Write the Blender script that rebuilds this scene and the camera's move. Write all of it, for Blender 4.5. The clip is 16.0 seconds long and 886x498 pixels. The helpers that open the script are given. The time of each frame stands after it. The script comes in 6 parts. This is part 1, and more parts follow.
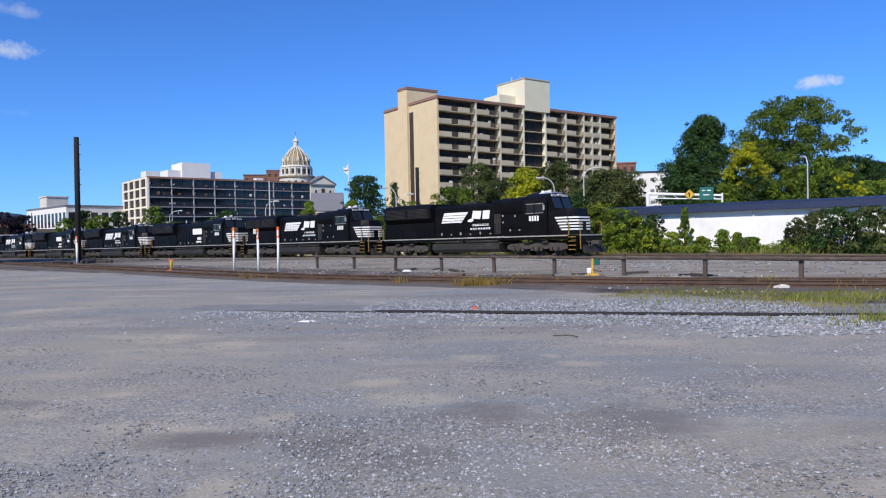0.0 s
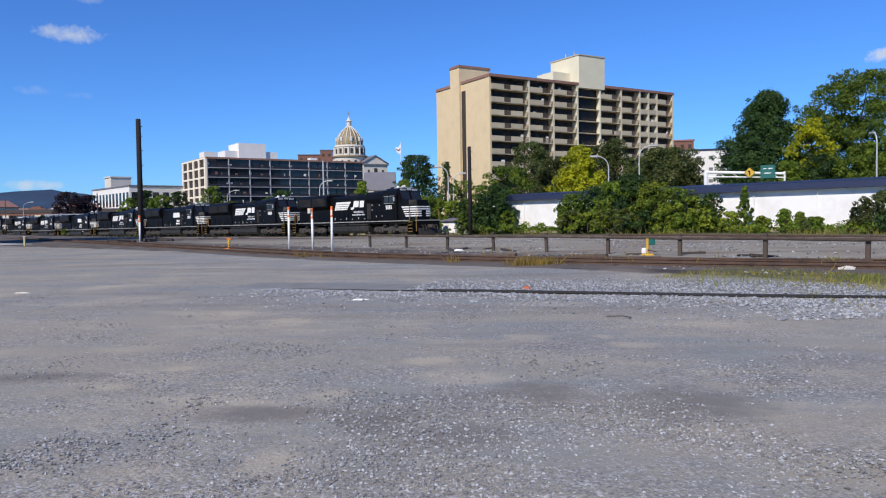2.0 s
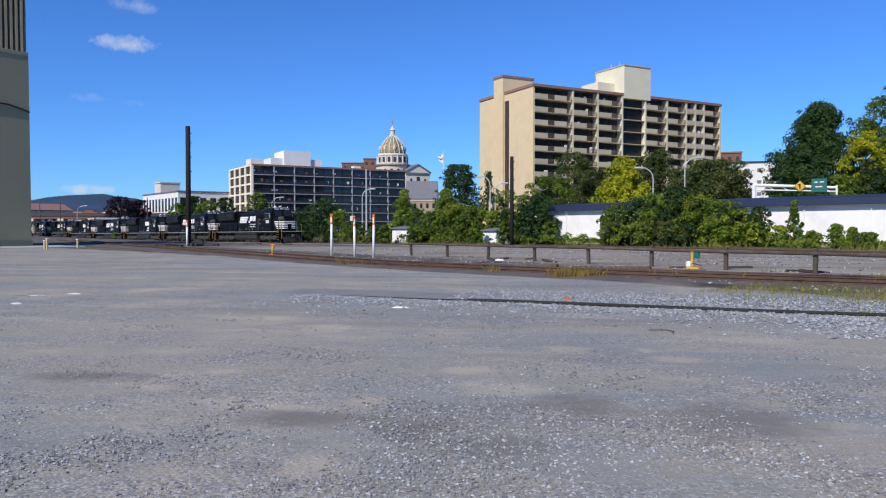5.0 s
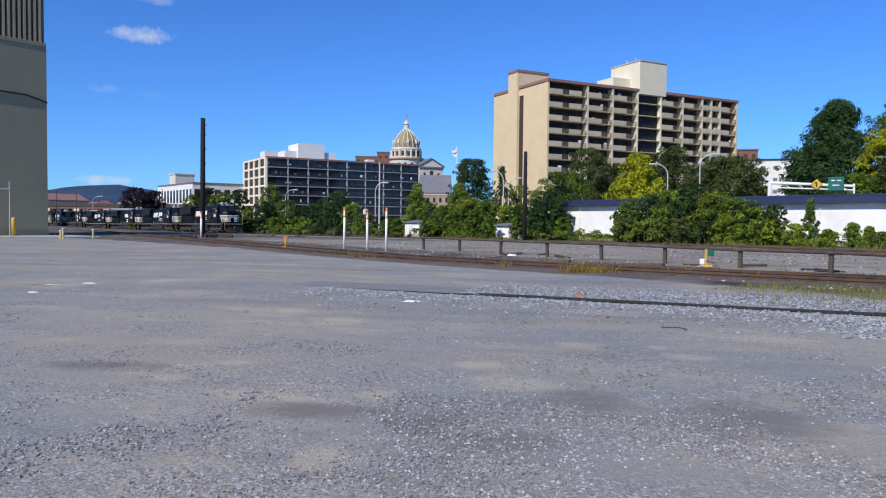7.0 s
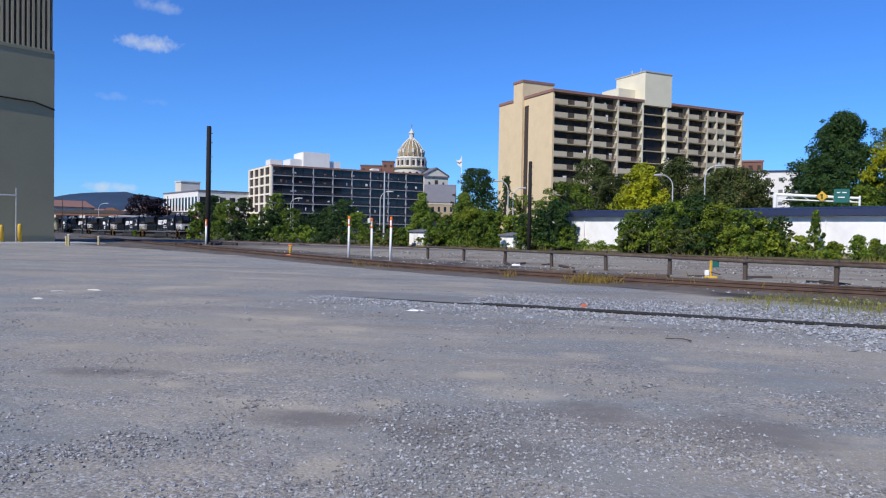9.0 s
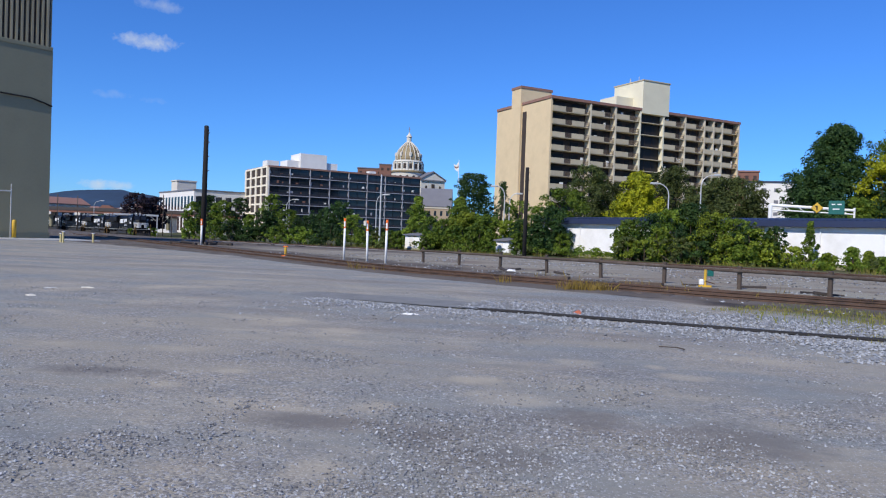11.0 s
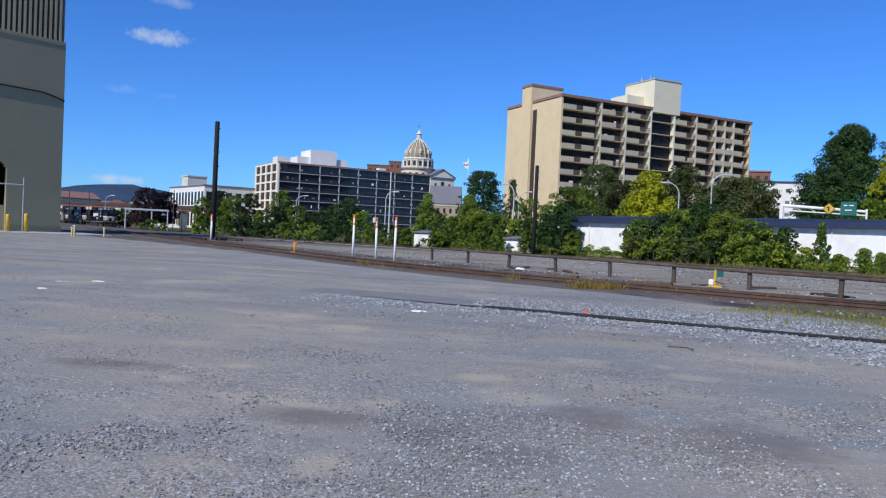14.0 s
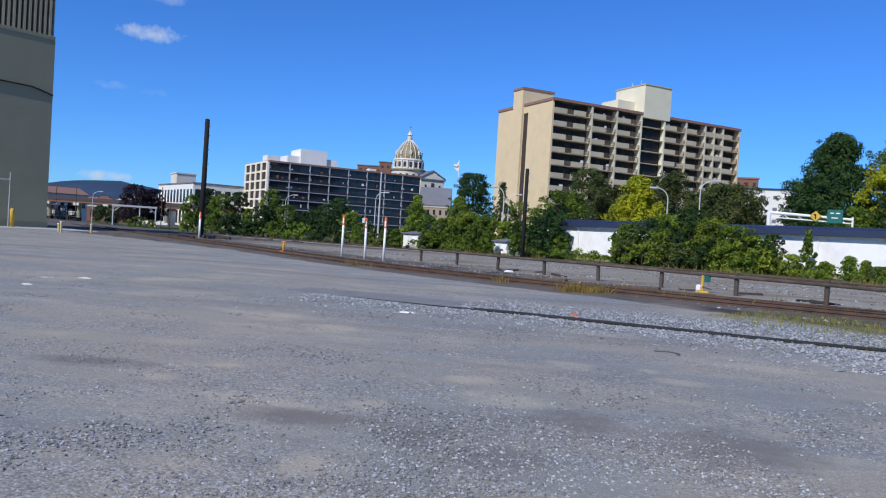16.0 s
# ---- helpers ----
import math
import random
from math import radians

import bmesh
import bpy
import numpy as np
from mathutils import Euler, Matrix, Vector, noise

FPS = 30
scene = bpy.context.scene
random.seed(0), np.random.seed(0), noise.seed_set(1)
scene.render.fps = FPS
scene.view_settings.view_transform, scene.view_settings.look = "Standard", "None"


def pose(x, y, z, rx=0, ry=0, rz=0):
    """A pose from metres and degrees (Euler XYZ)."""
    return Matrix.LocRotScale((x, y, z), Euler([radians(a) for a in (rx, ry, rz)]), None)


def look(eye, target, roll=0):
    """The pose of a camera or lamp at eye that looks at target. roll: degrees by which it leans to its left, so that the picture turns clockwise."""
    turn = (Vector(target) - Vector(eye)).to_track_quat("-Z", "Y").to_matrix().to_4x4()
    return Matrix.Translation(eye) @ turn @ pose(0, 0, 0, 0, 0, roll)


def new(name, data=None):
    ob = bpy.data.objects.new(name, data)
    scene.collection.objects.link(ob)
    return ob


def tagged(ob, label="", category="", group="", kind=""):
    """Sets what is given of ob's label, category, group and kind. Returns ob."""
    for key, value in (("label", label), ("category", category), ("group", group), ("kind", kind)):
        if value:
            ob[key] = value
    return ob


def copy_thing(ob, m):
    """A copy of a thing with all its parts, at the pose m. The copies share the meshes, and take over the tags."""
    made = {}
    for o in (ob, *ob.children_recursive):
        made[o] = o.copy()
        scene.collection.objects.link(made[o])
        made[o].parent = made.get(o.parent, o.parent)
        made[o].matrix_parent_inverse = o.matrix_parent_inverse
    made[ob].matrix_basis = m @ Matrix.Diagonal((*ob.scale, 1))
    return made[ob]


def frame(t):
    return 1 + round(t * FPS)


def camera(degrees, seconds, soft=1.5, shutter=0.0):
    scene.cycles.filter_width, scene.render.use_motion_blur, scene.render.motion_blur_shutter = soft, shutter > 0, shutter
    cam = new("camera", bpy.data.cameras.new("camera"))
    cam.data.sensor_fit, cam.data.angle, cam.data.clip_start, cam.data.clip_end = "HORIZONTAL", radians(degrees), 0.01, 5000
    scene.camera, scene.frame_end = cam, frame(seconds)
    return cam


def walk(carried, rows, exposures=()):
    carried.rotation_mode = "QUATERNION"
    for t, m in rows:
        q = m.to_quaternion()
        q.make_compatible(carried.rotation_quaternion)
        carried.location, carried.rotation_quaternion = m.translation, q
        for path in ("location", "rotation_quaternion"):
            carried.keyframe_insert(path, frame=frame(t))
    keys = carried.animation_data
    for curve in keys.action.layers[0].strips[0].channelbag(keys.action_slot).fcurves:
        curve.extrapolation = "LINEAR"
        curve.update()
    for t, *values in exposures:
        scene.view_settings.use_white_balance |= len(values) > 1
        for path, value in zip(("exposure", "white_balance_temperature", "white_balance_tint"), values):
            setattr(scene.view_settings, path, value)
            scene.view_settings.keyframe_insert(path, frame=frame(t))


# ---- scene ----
EYE = (0.0, 0.0, 1.4)
cam = camera(63.0, 16.0, soft=1.15)
# seconds, yaw, pitch, roll of a camera held in one place
PATH = [
    (0, 0.2, -0.9, 1.04), (0.5, 0.55, -1.03, 1.43), (1, 1.51, -1.53, 0.95), (1.5, 2.55, -2.05, 1.08),
    (2, 4.31, -2.46, 0.99), (2.1, 4.8, -3.29, 0.98), (2.2, 4.38, -3.89, 0.97), (2.3, 4.99, -3.76, 0.95),
    (2.4, 5.28, -5.21, 0.94), (2.5, 5.72, -6.21, 0.93), (2.6, 5.27, -7.57, 0.96), (2.7, 4.89, -7.74, 1),
    (2.8, 4.29, -6.53, 1.03), (2.9, 5.77, -6.7, 1.07), (3, 5.56, -7.37, 1.1), (3.1, 6.78, -8.2, 1.17),
    (3.2, 6.18, -8.21, 1.24), (3.3, 6.51, -8.67, 1.3), (3.4, 5.81, -8.06, 1.37), (3.5, 5.68, -6.25, 1.44),
    (3.6, 5.52, -5.1, 1.11), (3.7, 5.86, -4.81, 0.78), (3.8, 4.81, -4.73, 0.46), (3.9, 5.15, -4.31, 0.13),
    (4, 5.93, -2.89, -0.2), (4.5, 6.67, -2.16, 0.27), (5, 7.58, -1.7, 0.08), (5.2, 7.83, -2.42, 0.38),
    (7.3, 8.66, -2.14, -0.67), (7.5, 8.89, -2.15, -0.47), (8, 8.99, -1.95, -0.6), (8.5, 8.97, -1.8, -0.67),
    (9, 8.94, -1.42, -1), (9.2, 8.86, -0.97, -1.19), (11.3, 8.58, -1.09, -2.15), (11.5, 8.54, -0.9, -2.17),
    (12, 8.47, -0.88, -2.15), (12.5, 8.98, -1.46, -2.14), (13, 9.15, -1.7, -2.45), (13.5, 9.23, -1.58, -2.46),
    (14, 9.32, -1.31, -2.63), (14.5, 9.35, -1.27, -2.76), (15, 9.33, -1.36, -2.79), (15.5, 8.95, -1.43, -3.11),
    (16, 8.48, -1.14, -3.51),
]
walk(cam, [(t, pose(*EYE, 90 + p, r, y)) for t, y, p, r in PATH], exposures=[(0.0, 0.0, 6450, 10), (3.2, -0.09, 6680, 10), (4.5, -0.05, 6540, 10), (9.0, -0.06, 6340, 10), (12.0, -0.12, 6220, 9), (16.0, -0.14, 6120, 8)])

# ---------------------------------------------------------------- light
SUN_AZ, SUN_EL = radians(206), radians(39)
world = bpy.data.worlds.new("sky")
scene.world = world
world.use_nodes = True
wn, wl = world.node_tree.nodes, world.node_tree.links
wn.clear()
sky = wn.new("ShaderNodeTexSky")
sky.sky_type, sky.sun_disc = "NISHITA", False
sky.sun_elevation, sky.sun_rotation = SUN_EL, SUN_AZ
sky.air_density, sky.dust_density, sky.ozone_density = 1.0, 0.0, 3.0
bg = wn.new("ShaderNodeBackground")
bg.inputs["Strength"].default_value = 0.089
wout = wn.new("ShaderNodeOutputWorld")
wl.new(bg.outputs[0], wout.inputs[0])


def math_node(nodes, links, op, a, b=None, c=None):
    n = nodes.new("ShaderNodeMath")
    n.operation = op
    for i, v in enumerate((a, b, c)):
        if v is None:
            continue
        if isinstance(v, (int, float)):
            n.inputs[i].default_value = v
        else:
            links.new(v, n.inputs[i])
    return n.outputs[0]


def clouds(colour):
    """Small fair-weather clouds: azimuth, elevation, half width, half height (degrees), density."""
    geo = wn.new("ShaderNodeTexCoord")
    sep = wn.new("ShaderNodeSeparateXYZ")
    wl.new(geo.outputs["Generated"], sep.inputs[0])
    az = math_node(wn, wl, "ARCTAN2", sep.outputs[0], sep.outputs[1])
    el = math_node(wn, wl, "ARCSINE", sep.outputs[2])
    nz = wn.new("ShaderNodeTexNoise")
    nz.inputs["Scale"].default_value, nz.inputs["Detail"].default_value, nz.inputs["Roughness"].default_value = 55.0, 8.0, 0.6
    wl.new(geo.outputs["Generated"], nz.inputs["Vector"])
    warp = math_node(wn, wl, "MULTIPLY_ADD", nz.outputs["Fac"], 3.4, -1.5)
    total = None
    for a, e, w, h, dens in CLOUDS:
        dx = math_node(wn, wl, "DIVIDE", math_node(wn, wl, "SUBTRACT", az, radians(a)), radians(w))
        dy = math_node(wn, wl, "DIVIDE", math_node(wn, wl, "SUBTRACT", el, radians(e)), radians(h))
        r2 = math_node(wn, wl, "ADD", math_node(wn, wl, "MULTIPLY", dx, dx), math_node(wn, wl, "MULTIPLY", dy, dy))
        m = math_node(wn, wl, "SUBTRACT", 1.0, math_node(wn, wl, "ADD", r2, warp))
        m = math_node(wn, wl, "MULTIPLY", math_node(wn, wl, "MAXIMUM", m, 0.0), dens)
        total = m if total is None else math_node(wn, wl, "MAXIMUM", total, m)
    total = math_node(wn, wl, "MINIMUM", total, 0.74)
    mix = wn.new("ShaderNodeMix")
    mix.data_type = "RGBA"
    wl.new(total, mix.inputs["Factor"])
    wl.new(colour, mix.inputs["A"])
    mix.inputs["B"].default_value = (7.6, 8.2, 9.0, 1)
    return mix.outputs["Result"]


CLOUDS = [(-31.0, 13.1, 2.4, 0.66, 0.52), (-30.6, 15.7, 2.0, 0.6, 0.25), (-33.4, 9.15, 1.6, 0.35, 0.15), (-30.7, 9.0, 1.3, 0.3, 0.12),
          (-33.6, 2.75, 1.9, 0.42, 0.5), (27.2, 10.3, 1.7, 0.55, 0.9), (75.0, 30.0, 9.0, 3.0, 0.8), (150.0, 35.0, 12.0, 3.0, 0.7), (-120.0, 28.0, 10.0, 3.0, 0.7)]
tone = wn.new("ShaderNodeMix")
tone.data_type, tone.blend_type = "RGBA", "MULTIPLY"
tone.inputs["Factor"].default_value = 1.0
tone.inputs["B"].default_value = (0.46, 0.92, 1.72, 1)
wl.new(sky.outputs[0], tone.inputs["A"])
wl.new(clouds(tone.outputs["Result"]), bg.inputs[0])

sun = new("sun", bpy.data.lights.new("sun", "SUN"))
sun.data.energy, sun.data.angle, sun.data.color = 4.5, radians(0.53), (1.0, 0.93, 0.82)
sun_dir = Vector((math.sin(SUN_AZ) * math.cos(SUN_EL), math.cos(SUN_AZ) * math.cos(SUN_EL), math.sin(SUN_EL)))
sun.matrix_world = look((-40, -60, 70), Vector((-40, -60, 70)) - sun_dir)


# ---------------------------------------------------------------- materials
def mat(name, colour, rough=0.8, metal=0.0, var=0.18, scale=3.0, fine=40.0, bump=0.15, spot=None, spot_amount=0.5, random_by=0.0, spec=0.5, bump_size=0.02):
    """A surface with two scales of variation; spot: a second colour in stains."""
    m = bpy.data.materials.new(name)
    m.use_nodes = True
    n, l = m.node_tree.nodes, m.node_tree.links
    p = n["Principled BSDF"]
    p.inputs["Roughness"].default_value, p.inputs["Metallic"].default_value = rough, metal
    p.inputs["Specular IOR Level"].default_value = spec
    tc = n.new("ShaderNodeTexCoord")
    big, small = n.new("ShaderNodeTexNoise"), n.new("ShaderNodeTexNoise")
    big.inputs["Scale"].default_value, big.inputs["Detail"].default_value = scale, 5
    small.inputs["Scale"].default_value, small.inputs["Detail"].default_value = fine, 3
    for t in (big, small):
        l.new(tc.outputs["Object"], t.inputs["Vector"])
    s = math_node(n, l, "ADD", math_node(n, l, "MULTIPLY_ADD", big.outputs["Fac"], 2 * var, 1 - var), math_node(n, l, "MULTIPLY_ADD", small.outputs["Fac"], var, -var / 2))
    if random_by:
        oi = n.new("ShaderNodeObjectInfo")
        s = math_node(n, l, "MULTIPLY", s, math_node(n, l, "MULTIPLY_ADD", oi.outputs["Random"], 2 * random_by, 1 - random_by))
    col = n.new("ShaderNodeRGB")
    col.outputs[0].default_value = (*colour, 1)
    src = col.outputs[0]
    if spot:
        st = n.new("ShaderNodeTexNoise")
        st.inputs["Scale"].default_value, st.inputs["Detail"].default_value, st.inputs["Roughness"].default_value = scale * 0.6, 8, 0.65
        off = n.new("ShaderNodeVectorMath")
        off.inputs[1].default_value = (13.1, 7.7, 3.3)
        l.new(tc.outputs["Object"], off.inputs[0])
        l.new(off.outputs[0], st.inputs["Vector"])
        f = n.new("ShaderNodeMapRange")
        f.inputs["From Min"].default_value, f.inputs["From Max"].default_value, f.inputs["To Max"].default_value = 0.48, 0.68, spot_amount
        l.new(st.outputs["Fac"], f.inputs["Value"])
        mx = n.new("ShaderNodeMix")
        mx.data_type = "RGBA"
        l.new(f.outputs[0], mx.inputs["Factor"])
        l.new(src, mx.inputs["A"])
        mx.inputs["B"].default_value = (*spot, 1)
        src = mx.outputs["Result"]
    mul = n.new("ShaderNodeVectorMath")
    mul.operation = "SCALE"
    l.new(src, mul.inputs[0])
    l.new(s, mul.inputs["Scale"])
    l.new(mul.outputs[0], p.inputs["Base Color"])
    if bump:
        b = n.new("ShaderNodeBump")
        b.inputs["Strength"].default_value, b.inputs["Distance"].default_value = bump, bump_size
        l.new(small.outputs["Fac"], b.inputs["Height"])
        l.new(b.outputs[0], p.inputs["Normal"])
    return m


def leaf_mat(name, colour, second, through_light=0.3):
    """Leaves: two greens, varied leaf by leaf and bough by bough, with some light coming through."""
    m = bpy.data.materials.new(name)
    m.use_nodes = True
    n, l = m.node_tree.nodes, m.node_tree.links
    p, out = n["Principled BSDF"], n["Material Output"]
    g, tc, oi = n.new("ShaderNodeNewGeometry"), n.new("ShaderNodeTexCoord"), n.new("ShaderNodeObjectInfo")
    nz = n.new("ShaderNodeTexNoise")
    nz.inputs["Scale"].default_value, nz.inputs["Detail"].default_value, nz.inputs["Roughness"].default_value = 0.55, 3, 0.6
    l.new(tc.outputs["Object"], nz.inputs["Vector"])
    f = math_node(n, l, "ADD", math_node(n, l, "MULTIPLY", g.outputs["Random Per Island"], 0.55), math_node(n, l, "MULTIPLY_ADD", nz.outputs["Fac"], 2.0, -0.8))
    f = math_node(n, l, "MINIMUM", math_node(n, l, "MAXIMUM", f, 0.0), 1.0)
    mx = n.new("ShaderNodeMix")
    mx.data_type = "RGBA"
    mx.inputs["A"].default_value, mx.inputs["B"].default_value = (*colour, 1), (*second, 1)
    l.new(f, mx.inputs["Factor"])
    sc = n.new("ShaderNodeVectorMath")
    sc.operation = "SCALE"
    l.new(mx.outputs["Result"], sc.inputs[0])
    l.new(math_node(n, l, "MULTIPLY_ADD", oi.outputs["Random"], 0.5, 0.75), sc.inputs["Scale"])
    l.new(sc.outputs[0], p.inputs["Base Color"])
    p.inputs["Roughness"].default_value = 0.6
    p.inputs["Specular IOR Level"].default_value = 0.25
    tr = n.new("ShaderNodeBsdfTranslucent")
    l.new(sc.outputs[0], tr.inputs["Color"])
    ms = n.new("ShaderNodeMixShader")
    ms.inputs[0].default_value = through_light
    l.new(p.outputs[0], ms.inputs[1])
    l.new(tr.outputs[0], ms.inputs[2])
    l.new(ms.outputs[0], out.inputs["Surface"])
    return m


M = {
    "black": mat("black locomotive paint", (0.0045, 0.0045, 0.0055), 0.42, 0, 0.35, 1.2, 18, 0.05, (0.013, 0.012, 0.010), 0.5, spec=0.14),
    "under": mat("sooty running gear", (0.016, 0.014, 0.013), 0.8, 0, 0.4, 2.0, 25, 0.2, (0.05, 0.04, 0.03), 0.6),
    "tank": mat("dusty fuel tank paint", (0.022, 0.021, 0.019), 0.6, 0, 0.3, 1.5, 20, 0.1, (0.10, 0.085, 0.07), 0.5),
    "white": mat("white paint", (0.82, 0.81, 0.78), 0.6, 0, 0.1, 2.0, 30, 0.03),
    # pale grey: on the cab roof it paints in the sun's glare
    "roofgrey": mat("pale grey paint for cab roof glare and number boards", (0.42, 0.43, 0.45), 0.5, 0, 0.15, 2.0, 30, 0.03),
    "yellow": mat("yellow safety paint", (0.62, 0.38, 0.03), 0.6, 0, 0.15, 4, 40, 0.05, (0.25, 0.15, 0.05), 0.4),
    "orange": mat("orange plastic", (0.92, 0.17, 0.015), 0.5, 0, 0.1, 4, 40, 0.03),
    "glass": mat("tinted cab glass", (0.02, 0.022, 0.026), 0.08, 0, 0.05, 1, 10, 0),
    "steel": mat("galvanised steel", (0.55, 0.55, 0.54), 0.55, 0.4, 0.2, 3, 40, 0.05),
    "rail": mat("rusty rail steel", (0.11, 0.064, 0.042), 0.75, 0.2, 0.35, 3, 60, 0.3, (0.03, 0.02, 0.016), 0.7),
    "tie": mat("weathered wooden sleeper", (0.09, 0.065, 0.05), 0.9, 0, 0.35, 6, 60, 0.4, (0.18, 0.15, 0.12), 0.5, random_by=0.25),
    "timber": mat("grey weathered timber", (0.075, 0.055, 0.042), 0.9, 0, 0.3, 4, 60, 0.4, (0.17, 0.145, 0.12), 0.5, random_by=0.15),
    "pole": mat("creosoted pole wood", (0.012, 0.010, 0.010), 0.9, 0, 0.3, 3, 40, 0.3),
    "ballast": mat("grey ballast stone", (0.31, 0.29, 0.25), 0.95, 0, 0.35, 0.8, 22, 0.9, (0.17, 0.14, 0.115), 0.8, bump_size=0.05),
    "dirt": mat("brown trackside dirt", (0.125, 0.104, 0.085), 0.95, 0, 0.35, 0.7, 20, 0.8, (0.07, 0.052, 0.042), 0.8, bump_size=0.04),
    "tan": mat("tan brick", (0.70, 0.545, 0.33), 0.9, 0, 0.08, 0.4, 9, 0.1, (0.56, 0.43, 0.26), 0.4),
    "cream": mat("cream painted wall", (0.74, 0.68, 0.50), 0.8, 0, 0.07, 0.4, 9, 0.05, (0.66, 0.59, 0.43), 0.4),
    "parapet": mat("beige concrete parapet", (0.54, 0.455, 0.31), 0.9, 0, 0.12, 0.6, 12, 0.1, (0.38, 0.33, 0.26), 0.4, random_by=0.08),
    "column": mat("pale concrete column", (0.64, 0.56, 0.41), 0.9, 0, 0.12, 0.6, 12, 0.1, (0.40, 0.35, 0.28), 0.4),
    "railing": mat("brown balcony railing", (0.15, 0.115, 0.085), 0.7, 0, 0.2, 1, 12, 0.05, random_by=0.2),
    # very dark fill of openings; in balcony recesses and siding grooves it paints shade
    "recess": mat("dark brown opening fill with recess shade painted in", (0.05, 0.036, 0.03), 0.9, 0, 0.2, 0.5, 8, 0.1),
    "coping": mat("reddish brown coping metal", (0.28, 0.15, 0.11), 0.7, 0, 0.15, 1, 12, 0.05),
    "darkglass": mat("dark window glass", (0.02, 0.025, 0.032), 0.07, 0, 0.05, 1, 5, 0, random_by=0.5),
    "blockdark": mat("dark bronze facade panel", (0.018, 0.018, 0.026), 0.6, 0, 0.2, 0.5, 8, 0.05),
    "blockband": mat("grey slab edge", (0.36, 0.355, 0.385), 0.85, 0, 0.15, 0.5, 8, 0.05),
    "plaster": mat("white plaster", (0.76, 0.73, 0.68), 0.85, 0, 0.08, 0.4, 8, 0.05),
    "shed": mat("white painted block wall", (0.87, 0.86, 0.85), 0.85, 0, 0.08, 0.7, 14, 0.15, (0.60, 0.57, 0.52), 0.4),
    "blue": mat("dark blue metal roof", (0.022, 0.033, 0.08), 0.55, 0, 0.2, 0.6, 12, 0.05, random_by=0.08),
    "stonepale": mat("pale limestone", (0.62, 0.58, 0.50), 0.9, 0, 0.12, 0.2, 4, 0.1),
    "dome": mat("gilded bronze dome tiles", (0.27, 0.205, 0.105), 0.6, 0, 0.2, 0.3, 5, 0.1, (0.18, 0.16, 0.12), 0.5),
    "slate": mat("grey slate roof", (0.17, 0.17, 0.19), 0.7, 0, 0.15, 0.3, 6, 0.1),
    "brick": mat("red-brown brick", (0.21, 0.10, 0.07), 0.9, 0, 0.15, 0.3, 6, 0.1),
    "concrete": mat("grey weathered concrete", (0.285, 0.262, 0.165), 0.9, 0, 0.12, 0.3, 6, 0.2, (0.225, 0.205, 0.135), 0.7),
    "siding": mat("brown-grey corrugated siding", (0.40, 0.33, 0.20), 0.6, 0, 0.12, 0.5, 8, 0.05, random_by=0.1),
    "green": mat("green sign sheeting", (0.006, 0.115, 0.095), 0.5, 0, 0.1, 2, 20, 0.02),
    "bark": mat("tree bark", (0.09, 0.07, 0.05), 0.95, 0, 0.3, 4, 30, 0.5),
    # woods coloured blue to paint in the haze of distance
    "hill": mat("wooded hill with blue air haze painted in", (0.020, 0.048, 0.092), 1.0, 0, 0.45, 0.006, 0.05, 0, (0.012, 0.028, 0.05), 0.7),
    "haze": mat("distant town", (0.075, 0.064, 0.06), 1.0, 0, 0.4, 0.02, 0.2, 0),
    "orange2": mat("broken orange brick", (0.50, 0.14, 0.07), 0.9, 0, 0.25, 8, 60, 0.3),
    "sill": mat("dirty white sill paint", (0.34, 0.33, 0.30), 0.7, 0, 0.25, 2, 30, 0.03, (0.16, 0.15, 0.13), 0.6),
    "apron": mat("pale worn concrete", (0.42, 0.41, 0.39), 0.9, 0, 0.15, 0.6, 14, 0.2),
    # glazing colour darkened for the shade inside the balconies
    "balconyglass": mat("brown balcony glazing with shade painted in", (0.018, 0.015, 0.013), 0.4, 0, 0.1, 1, 5, 0, spec=0.25, random_by=0.4),
    "endwall": mat("cream concrete grid", (0.84, 0.75, 0.59), 0.85, 0, 0.08, 0.4, 8, 0.05),
    # old rail colour: darkness of its shadow side painted over the whole rail
    "oldrail": mat("rail steel darkened as its shadow side", (0.03, 0.027, 0.027), 0.7, 0.2, 0.3, 4, 40, 0.2),
    "straw": mat("pale yellow weathered paint", (0.50, 0.42, 0.20), 0.8, 0, 0.2, 4, 40, 0.1),
    "bogie": mat("dusty cast steel truck parts", (0.060, 0.052, 0.044), 0.75, 0, 0.4, 3, 30, 0.2, (0.016, 0.014, 0.012), 0.8),
    "palebrick": mat("pale tan old brick", (0.40, 0.31, 0.22), 0.9, 0, 0.12, 0.3, 6, 0.1, (0.30, 0.21, 0.15), 0.5),
    "steps": mat("worn yellow step paint", (0.34, 0.20, 0.04), 0.7, 0, 0.25, 5, 40, 0.1, (0.10, 0.06, 0.03), 0.6),
    "debris": mat("weathered scrap wood", (0.05, 0.04, 0.035), 0.9, 0, 0.3, 6, 40, 0.3),
}
